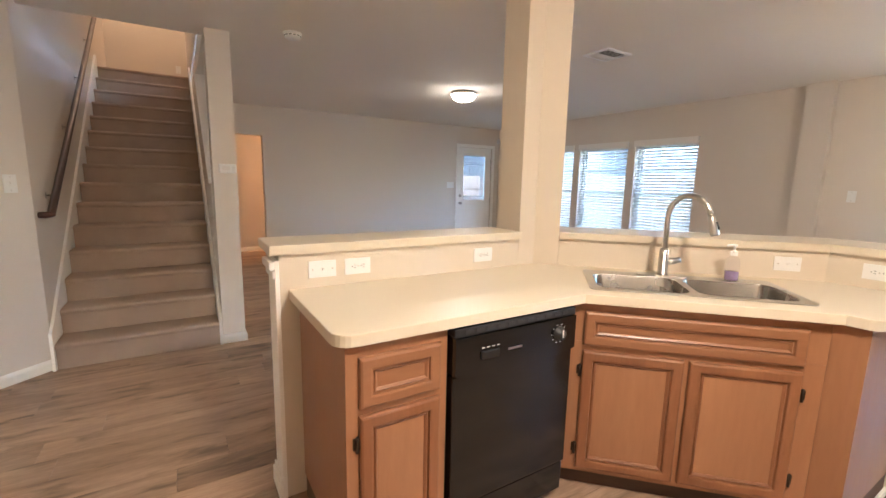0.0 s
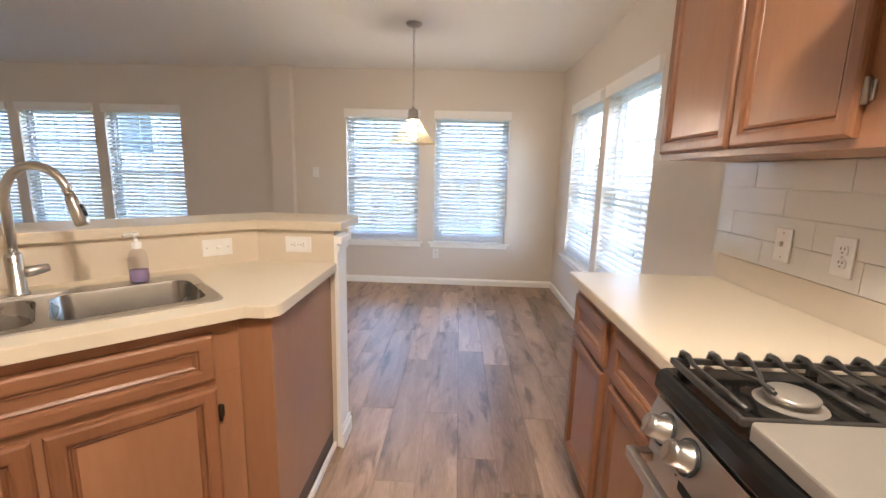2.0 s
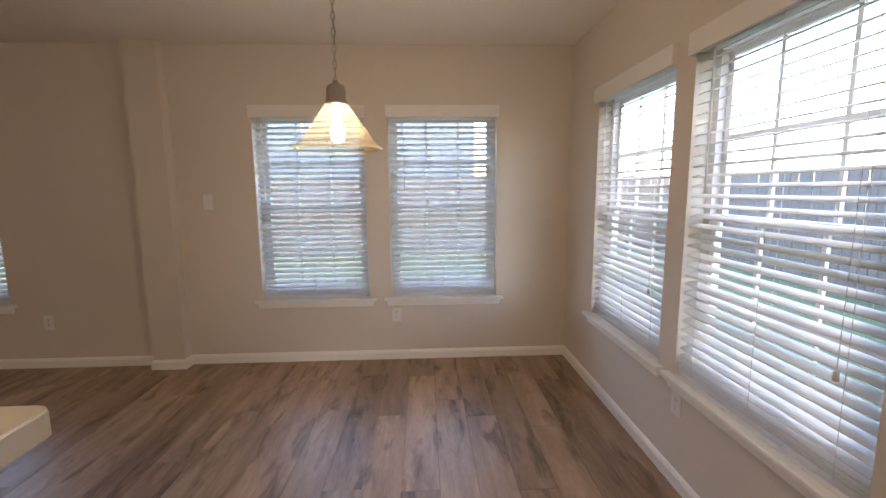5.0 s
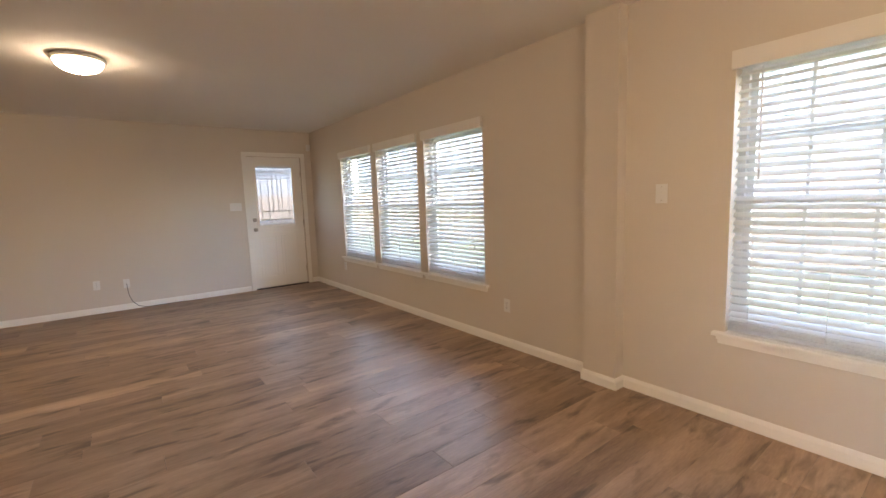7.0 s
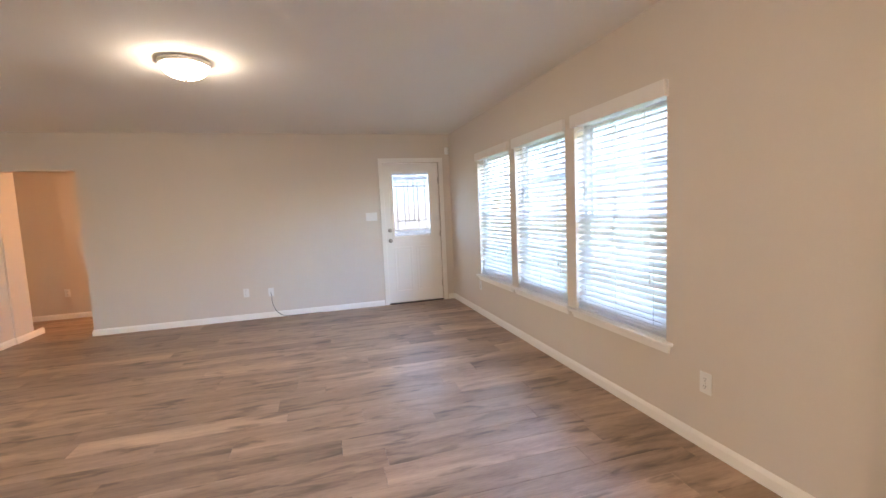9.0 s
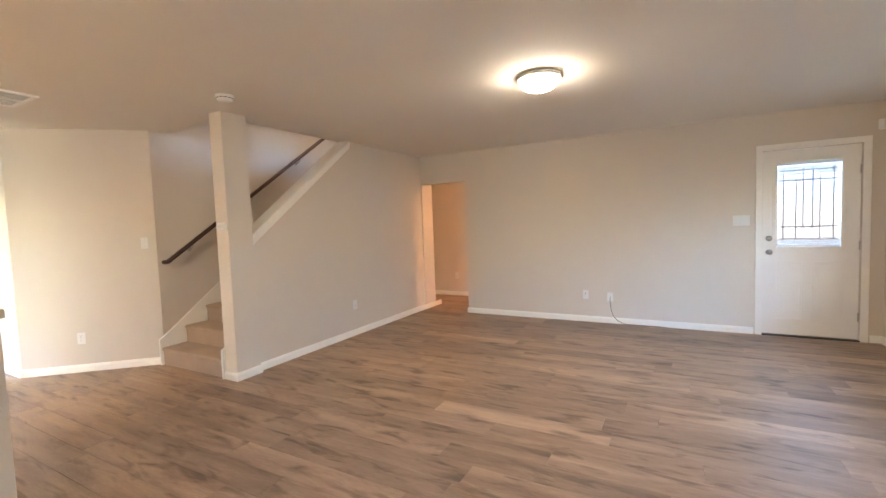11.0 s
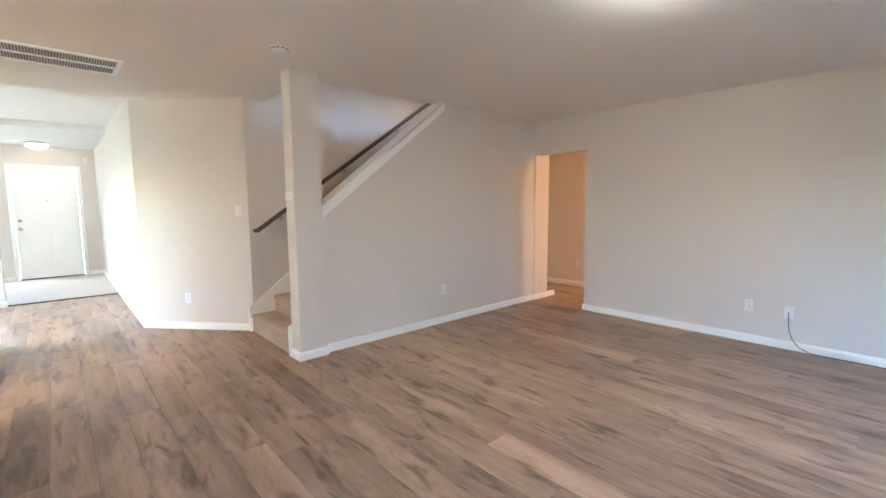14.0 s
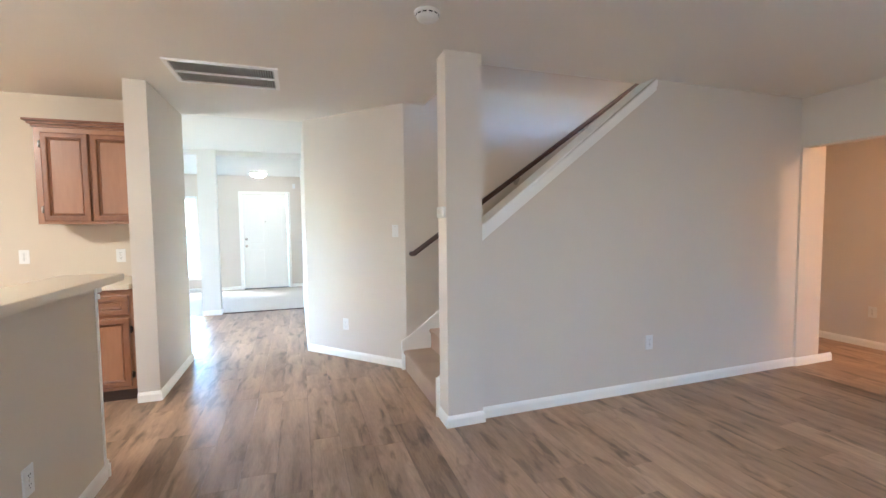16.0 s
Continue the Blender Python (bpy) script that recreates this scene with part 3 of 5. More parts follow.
def window(name, w, m, z0=SILL, z1=HEAD, blind=True, sill=True):
    """A two-sash window with glazing bars; local x to the right, y outward, z up."""
    win = thing(name, "white vinyl two-sash window with glazing bars and moulded sill", "window", m, kind="structure")
    h, mid = z1 - z0, (z0 + z1) / 2
    bm = B()
    box(bm, 0, 0.035, 0.085, 0.145, z0, z1), box(bm, w - 0.035, w, 0.085, 0.145, z0, z1)
    box(bm, 0.035, w - 0.035, 0.085, 0.145, z0, z0 + 0.035), box(bm, 0.035, w - 0.035, 0.085, 0.145, z1 - 0.035, z1)
    part("window_frame", bm, SASH, win)
    for nm, a, b, y in (("lower_sash", z0 + 0.036, mid + 0.018, 0.090), ("upper_sash", mid - 0.018, z1 - 0.036, 0.116)):
        bm = B()
        x0, x1 = 0.036, w - 0.036
        box(bm, x0, x0 + 0.032, y, y + 0.024, a, b, 0.003), box(bm, x1 - 0.032, x1, y, y + 0.024, a, b, 0.003)
        box(bm, x0 + 0.032, x1 - 0.032, y, y + 0.024, a, a + 0.034, 0.003), box(bm, x0 + 0.032, x1 - 0.032, y, y + 0.024, b - 0.034, b, 0.003)
        s = part(nm, bm, SASH, win)
        for k in (1, 2):
            x = x0 + (x1 - x0) * k / 3
            part("glazing_bar", box(B(), x - 0.008, x + 0.008, y + 0.006, y + 0.018, a + 0.034, b - 0.034), SASH, s)
        part("glazing_bar", box(B(), x0 + 0.032, x1 - 0.032, y + 0.0055, y + 0.0185, (a + b) / 2 - 0.008, (a + b) / 2 + 0.008), SASH, s)
        g = part("pane", box(B(), x0 + 0.030, x1 - 0.030, y + 0.010, y + 0.014, a + 0.032, b - 0.032), GLASS, s)
        g.visible_shadow = False
    if sill:
        bm = B()
        box(bm, -0.055, w + 0.055, -0.045, -0.001, z0 - 0.020, z0 + 0.002, 0.006)
        box(bm, 0.001, w - 0.001, -0.001, 0.085, z0 - 0.0, z0 + 0.002)
        part("window_sill", bm, TRIM, win, "cream painted window sill")
        bm = B()
        box(bm, -0.035, w + 0.035, -0.026, -0.001, z0 - 0.042, z0 - 0.0205, 0.004)
        box(bm, -0.030, w + 0.030, -0.016, -0.001, z0 - 0.066, z0 - 0.0425, 0.004)
        part("apron", bm, TRIM, win)
    return win


SLATS = {}


def slat_mesh(w):
    if w not in SLATS:
        bm = B()
        rows = [(-0.0245, 0.0), (-0.012, 0.0022), (0.0, 0.003), (0.012, 0.0022), (0.0245, 0.0)]
        low = [[bm.verts.new((x, y, z - 0.0014)) for y, z in rows] for x in (-w / 2, w / 2)]
        high = [[bm.verts.new((x, y, z + 0.0014)) for y, z in rows] for x in (-w / 2, w / 2)]
        for k in range(4):
            bm.faces.new((low[0][k], low[0][k + 1], low[1][k + 1], low[1][k]))
            bm.faces.new((high[0][k], high[1][k], high[1][k + 1], high[0][k + 1]))
        for k in (0, 4):
            bm.faces.new((low[0][k], low[1][k], high[1][k], high[0][k]))
        for e in (0, 1):
            bm.faces.new(low[e] + high[e][::-1])
        SLATS[w] = mesh_of("slat", bm, BLIND)
    return SLATS[w]


def blind(w, m, tilt, group, seed, z0=SILL, z1=HEAD):
    """A lowered slatted blind in the reveal of a window."""
    rnd = random.Random(seed)
    b = thing("window_blind", "lowered white slatted blind with valance, slats tilted partly open", "blind", m, group)
    bm = B()
    box(bm, -0.012, w + 0.012, -0.032, -0.014, z1 - 0.052, z1 + 0.038, 0.003)
    box(bm, -0.012, -0.002, -0.014, -0.001, z1 - 0.052, z1 + 0.038), box(bm, w + 0.002, w + 0.012, -0.014, -0.001, z1 - 0.052, z1 + 0.038)
    part("valance", bm, VALANCE, b, "white valance board")
    part("headrail", box(B(), 0.006, w - 0.006, 0.004, 0.055, z1 - 0.045, z1 - 0.002), SASH, b)
    me = slat_mesh(round(w - 0.022, 3))
    z = z1 - 0.078
    while z > z0 + 0.105:
        shared("slat", me, b, pose(w / 2, 0.032, z, tilt + rnd.uniform(-0.7, 0.7), rnd.uniform(-0.05, 0.05), 0))
        z -= 0.0425
    stack = z0 + 0.033
    for k in range(4):
        shared("slat", me, b, pose(w / 2, 0.032, stack + 0.012 + k * (0.0075 + 0.004 * k), tilt * 0.4 + k * tilt * 0.15, 0, 0))
    part("bottom_rail", box(B(), 0.011, w - 0.011, 0.008, 0.056, z0 + 0.012, z0 + 0.034, 0.004), BLIND, b)
    for x in (w * 0.12, w * 0.5, w * 0.88):
        bm = B()
        for y in (0.0065, 0.0575):
            tube(bm, [(x, y, z0 + 0.03), (x, y, z1 - 0.045)], 0.0009, 5)
        part("ladder_cord", bm, SASH, b)
    bm = B()
    tube(bm, [(w * 0.14, -0.004, z1 - 0.06), (w * 0.145, -0.006, z1 - 0.62)], 0.0042, 6)
    part("tilt_wand", bm, SASH, b)
    bm = B()
    tube(bm, [(w * 0.86, -0.003, z1 - 0.06), (w * 0.862, -0.005, z0 + 0.35)], 0.0011, 5)
    lathe(bm, [(0.0, 0.0), (0.007, -0.004), (0.008, -0.03), (0.0, -0.034)], 8, (w * 0.862, -0.005, z0 + 0.35))
    part("pull_cord", bm, SASH, b)
    return b


n = 0
for i, (a, b) in enumerate(LIVING_WINDOWS):
    n += 1
    window("window_%d" % n, b - a, pose(EAST, b, 0, 0, 0, -90))
    blind(round(b - a, 3), pose(EAST, b, 0, 0, 0, -90), 29, "window blinds", n)
for i, (a, b) in enumerate(DINING_WINDOWS):
    n += 1
    window("window_%d" % n, b - a, pose(EAST, b, 0, 0, 0, -90))
    blind(round(b - a, 3), pose(EAST, b, 0, 0, 0, -90), 29, "window blinds", n)
for i, (a, b) in enumerate(SOUTH_WINDOWS):
    n += 1
    window("window_%d" % n, b - a, pose(b, SOUTH, 0, 0, 0, 180))
    blind(round(b - a, 3), pose(b, SOUTH, 0, 0, 0, 180), 15, "window blinds", n)
window("window_8", 0.87, pose(-6.2, 0.47, 0, 0, 0, 90), 0.32, 1.98)
# The next two windows are unseen, added to let more light into the hall.
window("window_9", 0.87, pose(-6.2, -0.65, 0, 0, 0, 90), 0.32, 1.98)
window("window_10", 1.6, pose(-1.6, -0.86, 0, 0, 0, 180), 0.4, 2.05)

# ---- doors ----


def casing(owner, w, h, width=0.062, depth=0.016):
    for nm, bm in (("casing", box(B(), -width, 0, -depth, -0.0005, 0, h, 0.004)), ("casing", box(B(), w, w + width, -depth, -0.0005, 0, h, 0.004)), ("head_casing", box(B(), -width, w + width, -depth, -0.0005, h + 0.0005, h + width, 0.004))):
        part(nm, bm, TRIM, owner)


def lock_set(owner, x, mat=NICKEL):
    for nm, z, prof in (("door_knob", 0.93, [(0.0, 0.0), (0.030, 0.001), (0.030, 0.006), (0.012, 0.010), (0.012, 0.026), (0.024, 0.034), (0.027, 0.046), (0.020, 0.056), (0.0, 0.058)]), ("deadbolt", 1.08, [(0.0, 0.0), (0.031, 0.001), (0.030, 0.010), (0.022, 0.014), (0.020, 0.020), (0.0, 0.021)])):
        bm = lathe(B(), prof, 20)
        for v in bm.verts:
            v.co = Vector((x + v.co.x, -v.co.z, z + v.co.y))
        part(nm, bm, mat, owner)


patio = thing("door_1", "closed white half-glazed patio door with leaded glass and mini blind", "door", pose(DOOR[0], NORTH, 0), kind="structure")
casing(patio, 0.82, 2.04)
part("threshold", box(B(), 0.001, 0.819, -0.02, 0.12, -0.004, 0.012, 0.004), BLACK_MATT, patio, "dark metal threshold")
gx0, gx1, gz0, gz1 = 0.125, 0.675, 0.985, 1.905
leaf = cells(B(), [0.006, gx0, gx1, 0.814], [0.030, 0.074], [0.014, gz0, gz1, 2.034], lambda x, y, z: gx0 < x < gx1 and gz0 < z < gz1)
leaf_ob = part("leaf", leaf, TRIM, patio, "white painted leaf")
bm = B()
for x0, x1, z0, z1 in ((gx0 - 0.03, gx0 + 0.006, gz0 - 0.03, gz1 + 0.03), (gx1 - 0.006, gx1 + 0.03, gz0 - 0.03, gz1 + 0.03), (gx0 + 0.006, gx1 - 0.006, gz0 - 0.03, gz0 + 0.006), (gx0 + 0.006, gx1 - 0.006, gz1 - 0.006, gz1 + 0.03)):
    box(bm, x0, x1, 0.020, 0.0295, z0, z1, 0.003)
part("glass_frame", bm, TRIM, patio)
g = part("pane", box(B(), gx0 + 0.001, gx1 - 0.001, 0.050, 0.054, gz0 + 0.001, gz1 - 0.001), DOOR_GLASS, patio)
g.visible_shadow = False
bm = B()
for x in (0.19, 0.30, 0.36, 0.44, 0.50, 0.61):
    box(bm, x - 0.0045, x + 0.0045, 0.0465, 0.0495, gz0 + 0.05 + (0.14 if x in (0.36, 0.44) else 0), gz1 - 0.06 - (0.1 if x in (0.30, 0.50) else 0))
for z in (gz0 + 0.09, gz0 + 0.22, gz1 - 0.20, gz1 - 0.09):
    box(bm, 0.15, 0.65, 0.0462, 0.0498, z - 0.006, z + 0.006)
part("leaded_came", bm, LEAD, patio, "dark leaded glass strips")
part("blind_headrail", box(B(), gx0 + 0.003, gx1 - 0.003, 0.022, 0.044, gz1 - 0.035, gz1 - 0.007, 0.002), BLIND, patio)
bm = B()
box(bm, -(gx1 - gx0) / 2 + 0.012, (gx1 - gx0) / 2 - 0.012, -0.008, 0.008, -0.0006, 0.0006)
mini = mesh_of("slat", bm, BLIND)
z = gz1 - 0.05
while z > gz1 - 0.21:
    shared("slat", mini, patio, pose((gx0 + gx1) / 2, 0.036, z, 18, 0, 0))
    z -= 0.0125 if z > gz1 - 0.13 else 0.0215
for k in range(7):
    shared("slat", mini, patio, pose((gx0 + gx1) / 2, 0.036, gz0 + 0.032 + 0.007 * k, 10, 0, 0))
part("bottom_rail", box(B(), gx0 + 0.012, gx1 - 0.012, 0.026, 0.044, gz0 + 0.010, gz0 + 0.024, 0.002), BLIND, patio)
for x0 in (0.11, 0.435):
    bm = B()
    x1 = x0 + 0.265
    for a, b, c, d in ((x0, x0 + 0.022, 0.17, 0.83), (x1 - 0.022, x1, 0.17, 0.83), (x0 + 0.022, x1 - 0.022, 0.17, 0.192), (x0 + 0.022, x1 - 0.022, 0.808, 0.83)):
        box(bm, a, b, 0.024, 0.0297, c, d, 0.0025)
    part("panel_moulding", bm, TRIM, patio)
    part("panel", box(B(), x0 + 0.045, x1 - 0.045, 0.026, 0.0297, 0.215, 0.785, 0.003), TRIM, patio)
lock_set(patio, 0.065)
for v in patio.children:
    if v.name.startswith(("door_knob", "deadbolt")):
        v.location.y = 0.030
for z in (0.25, 1.0, 1.78):
    part("hinge", tube(B(), [(0.812, 0.024, z - 0.045), (0.812, 0.024, z + 0.045)], 0.007, 8), NICKEL, patio)

entry = thing("door_2", "closed white slab entry door at the end of the hallway", "door", pose(-6.2, FRONT_DOOR[0], 0, 0, 0, 90), kind="structure")
casing(entry, 0.90, 2.03)
part("threshold", box(B(), 0.001, 0.899, -0.02, 0.12, -0.004, 0.016, 0.004), BLACK_MATT, entry)
part("leaf", box(B(), 0.006, 0.894, 0.030, 0.074, 0.020, 2.024, 0.002), TRIM, entry)
for x0 in (0.12, 0.49):
    for z0, z1 in ((0.2, 0.85), (1.0, 1.62), (1.72, 1.92)):
        part("panel", box(B(), x0, x0 + 0.29, 0.0255, 0.0297, z0, z1, 0.004), TRIM, entry)
bm = tube(B(), [(0.45, 0.020, 1.45), (0.45, 0.0297, 1.45)], 0.012, 10)
part("peephole", bm, NICKEL, entry)
lock_set(entry, 0.07)
for v in entry.children:
    if v.name.startswith(("door_knob", "deadbolt")):
        v.location.y = 0.030

# ---- kitchen ----
half = thing("half_wall", "half wall with full-height column between kitchen and living room, lamplit cream tone", "wall", kind="structure")
part("wall", prism(B(), [(1.055, 2.14), (2.294, 2.14), (2.294, 2.27), (1.055, 2.27)], 0, 1.058), LAMPLIT_CREAM, half)
part("column", prism(B(), [(2.295, 2.14), (2.405, 2.14), (2.50, 2.045), (2.625, 2.170), (2.465, 2.330), (2.295, 2.330)], 0, CEIL), LAMPLIT_CREAM, half)
part("wall", prism(B(), [(2.501, 2.044), (3.39, 1.155), (3.39, 0.81), (3.52, 0.81), (3.52, 1.209), (2.594, 2.135)], 0, 1.058), LAMPLIT_CREAM, half)
for nm, m in (("end_trim", pose(1.055, 2.205, 0, 0, 0, -90)), ("end_trim", pose(3.455, 0.81, 0, 0, 0, 0))):
    bm = B()
    box(bm, -0.072, 0.072, -0.018, -0.0005, 0.0, 1.035, 0.003)
    box(bm, -0.084, 0.084, -0.034, -0.0185, 0.0, 0.075, 0.006), box(bm, -0.079, 0.079, -0.027, -0.0185, 0.0755, 0.10, 0.005)
    box(bm, -0.079, 0.079, -0.028, -0.0185, 0.965, 0.995, 0.006), box(bm, -0.084, 0.084, -0.040, -0.0185, 1.0, 1.034, 0.008)
    part(nm, bm, TRIM, half, "cream painted pilaster trim", m)
skirting([[(1.055, 2.27), (2.294, 2.27)], [(2.295, 2.33), (2.465, 2.33), (2.625, 2.17)], [(2.594, 2.135), (3.52, 1.209), (3.52, 0.81)]])


def arc(cx, cy, r, a0, a1, k=6):
    return [(cx + r * math.cos(radians(a0 + (a1 - a0) * i / k)), cy + r * math.sin(radians(a0 + (a1 - a0) * i / k))) for i in range(k + 1)]


def edge_band(owner, run, z0, z1):
    """A thin laminate strip glued along an edge; it stands on the right of the way from point to point."""
    bm = B()
    pts = [Vector((x, y, 0)) for x, y in run]
    rings = []
    for i, p in enumerate(pts):
        ds = [(pts[j + 1] - pts[j]).normalized() for j in (i - 1, i) if 0 <= j < len(pts) - 1]
        n = sum((Vector((d.y, -d.x, 0)) for d in ds), Vector()) / len(ds)
        n = n / n.length_squared
        rings.append([bm.verts.new(p + n * o + Vector((0, 0, z))) for o, z in ((0.0002, z0), (0.0015, z0), (0.0015, z1), (0.0002, z1))])
    for a, b in zip(rings, rings[1:]):
        for k in range(4):
            bm.faces.new((a[k], b[k], b[(k + 1) % 4], a[(k + 1) % 4]))
    bm.faces.new(rings[0]), bm.faces.new(rings[-1][::-1])
    return part("edge_band", bm, LAMINATE_EDGE, owner, "beige laminate edge strip")


bar = tagged(solid("bar_top", prism(B(), [(1.02, 2.117), (2.293, 2.117), (2.293, 2.39), (1.02, 2.39)], 1.060, 1.098, 0.004), LAMINATE, "beige laminate bar ledge on the half wall beside the column", "bar ledge", "thing"), kind="thing")
edge_band(bar, [(2.293, 2.39), (1.02, 2.39), (1.02, 2.117), (2.293, 2.117)], 1.061, 1.094)
bar = tagged(solid("bar_top", prism(B(), [(2.487, 2.027), (3.367, 1.147), *arc(3.387, 0.792, 0.02, 180, 270, 3), *arc(3.685, 0.792, 0.02, 270, 360, 3), (3.705, 1.26), (2.722, 2.253)], 1.060, 1.098, 0.004), LAMINATE, "beige laminate bar ledge wrapping the sink corner half wall", "bar ledge", "thing"), kind="thing")
edge_band(bar, [(2.487, 2.027), (3.367, 1.147), *arc(3.387, 0.792, 0.02, 180, 270, 3), *arc(3.685, 0.792, 0.02, 270, 360, 3), (3.705, 1.26), (2.722, 2.253)], 1.061, 1.094)

R2 = math.sqrt(0.5)


def uv(u, v):
    return ((u + v) * R2, (v - u) * R2)


SU0, SU1, SV0, SV1 = 0.445, 1.285, 2.672, 3.095
outer = [*arc(1.15, 1.593, 0.06, 180, 270), (2.125, 1.533), (2.748, 0.897), *arc(2.798, 0.85, 0.05, 180, 270), (3.389, 0.80), (3.389, 1.154), (2.404, 2.139), (1.09, 2.139)]
hole = [uv(SU0 + 0.012, SV0 + 0.012), uv(SU1 - 0.012, SV0 + 0.012), uv(SU1 - 0.012, SV1 - 0.012), uv(SU0 + 0.012, SV1 - 0.012)]
bm = B()
loops = []
for pts in (outer, hole):
    vs = [bm.verts.new((x, y, 0.914)) for x, y in pts]
    loops += [bm.edges.new((vs[i], vs[(i + 1) % len(vs)])) for i in range(len(vs))]
bmesh.ops.triangle_fill(bm, use_beauty=True, use_dissolve=False, edges=loops)
faces = bm.faces[:]
ext = bmesh.ops.extrude_face_region(bm, geom=faces)
bmesh.ops.translate(bm, verts=[v for v in ext["geom"] if isinstance(v, bmesh.types.BMVert)], vec=(0, 0, -0.038))
counter = tagged(solid("countertop", bm, LAMINATE, "beige speckled laminate countertop with angled sink corner", "countertop", "thing"), kind="thing")


edge_band(counter, [(1.09, 2.139), *outer[:-3]], 0.877, 0.9115)


def cabinet_door(owner, name, x, z, w, h, hinge=0, flat=False, metal=BRONZE):
    """A framed door or drawer front; hinge -1 or 1 puts two hinges on that side."""
    profile = [(0.0, -0.001), (0.0, -0.013), (0.003, -0.018), (0.009, -0.021), (0.034, -0.021), (0.041, -0.019), (0.0435, -0.0095), (0.046, -0.0095), (0.050, -0.0145), (0.057, -0.010), (0.061, -0.004)]
    bm = B()
    rings = []
    for inset, y in profile:
        rings.append([bm.verts.new(p) for p in ((x + inset, y, z + inset), (x + w - inset, y, z + inset), (x + w - inset, y, z + h - inset), (x + inset, y, z + h - inset))])
    for a, b in zip(rings, rings[1:]):
        for k in range(4):
            bm.faces.new((a[k], a[(k + 1) % 4], b[(k + 1) % 4], b[k]))
    d = part(name, bm, OAK_FLAT if flat else OAK_SHADED, owner)
    i = 0.059
    part("panel", box(B(), x + i, x + w - i, -0.0075, -0.002, z + i, z + h - i), OAK_FLAT if flat else OAK, d)
    if hinge:
        hx = x - 0.008 if hinge < 0 else x + w + 0.008
        for hz in (z + 0.09, z + h - 0.09):
            bm = B()
            tube(bm, [(hx, -0.010, hz - 0.026), (hx, -0.010, hz + 0.026)], 0.006, 8)
            box(bm, hx - 0.012, hx + 0.012, -0.006, -0.0005, hz - 0.02, hz + 0.02, 0.002)
            part("hinge", bm, metal, d, "small metal hinge")
    return d


def base_cabinet(label, m, w, fronts, depth=0.56, top=0.875):
    """A base unit with a recessed toe kick; fronts are (x, z, w, h, name, hinge)."""
    c = thing("base_cabinet", label, "cabinet", m, "kitchen cabinets")
    part("body", box(B(), 0, w, 0, depth, 0.10, top, 0.001), OAK, c)
    if top < 0.875:
        part("front_rail", box(B(), 0, w, 0, 0.019, top + 0.0005, 0.875, 0.001), OAK, c)
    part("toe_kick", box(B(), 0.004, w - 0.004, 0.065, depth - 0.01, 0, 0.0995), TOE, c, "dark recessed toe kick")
    for x, z, fw, fh, nm, hinge in fronts:
        cabinet_door(c, nm, x, z, fw, fh, hinge, flat=(nm != "door"))
    return c


c = base_cabinet("honey oak base cabinet with one drawer above a door", pose(1.125, 1.565, 0), 0.357, [(0.040, 0.665, 0.285, 0.165, "drawer_front", 0), (0.040, 0.125, 0.285, 0.515, "door", -1)])
sx, sy = uv(0.372, 2.625)
c = base_cabinet("honey oak sink base cabinet with two doors", pose(sx, sy, 0, 0, 0, -45), 0.93, [(0.055, 0.69, 0.80, 0.145, "false_front", 0), (0.055, 0.125, 0.39, 0.54, "door", -1), (0.465, 0.125, 0.39, 0.54, "door", 1)], depth=0.50, top=0.70)
endcab = thing("end_cabinet", "plain honey oak filler cabinet closing the peninsula end", "cabinet", None, "kitchen cabinets")
part("body", prism(B(), [(2.7785, 0.83), (3.388, 0.83), (3.388, 1.10), (2.9435, 1.10), (2.7785, 0.935)], 0.10, 0.875), OAK, endcab)
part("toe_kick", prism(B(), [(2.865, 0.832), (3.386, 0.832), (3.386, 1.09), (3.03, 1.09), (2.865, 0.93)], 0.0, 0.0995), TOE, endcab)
part("shoe_moulding", box(B(), 2.87, 3.388, 0.815, 0.8295, 0.0, 0.03, 0.004), TRIM, endcab, "cream shoe moulding")

dw = thing("dishwasher", "black built-in dishwasher with control dial and kick panel", "dishwasher", pose(1.488, 1.555, 0))
W = 0.592
part("body", box(B(), 0.004, W - 0.004, 0.03, 0.56, 0.06, 0.870), BLACK_MATT, dw)
door = part("door", box(B(), 0.006, W - 0.006, -0.012, 0.0295, 0.185, 0.695, 0.006), BLACK, dw, "glossy black door panel")
bm = B()
n_seg = 16
front = [(i / n_seg, 0.70 - 0.030 * math.sin(math.pi * i / n_seg)) for i in range(n_seg + 1)]
vs = []
for y in (-0.026, 0.0295):
    vs.append([bm.verts.new((0.006 + (W - 0.012) * p, y, q)) for p, q in front] + [bm.verts.new((W - 0.006, y, 0.835)), bm.verts.new((0.006, y, 0.835))])
bm.faces.new(vs[0][::-1]), bm.faces.new(vs[1])
for k in range(len(vs[0])):
    j = (k + 1) % len(vs[0])
    bm.faces.new((vs[0][k], vs[0][j], vs[1][j], vs[1][k]))
panel = part("control_panel", bm, BLACK, dw)
part("vent_strip", box(B(), 0.006, W - 0.006, -0.020, 0.0295, 0.837, 0.868, 0.004), BLACK_MATT, dw)
for k in range(11):
    part("vent_slot", box(B(), 0.05 + k * 0.046, 0.082 + k * 0.046, -0.0225, -0.0203, 0.846, 0.860), SLOT, dw)
part("latch", box(B(), 0.11, 0.19, -0.034, -0.0263, 0.745, 0.775, 0.004), BLACK_MATT, dw)
for k in range(4):
    part("marking", box(B(), 0.115 + k * 0.022, 0.127 + k * 0.022, -0.0275, -0.0265, 0.785, 0.788), WHITE, dw)
part("emblem", box(B(), 0.235, 0.30, -0.0275, -0.0265, 0.757, 0.765), STEEL, dw)
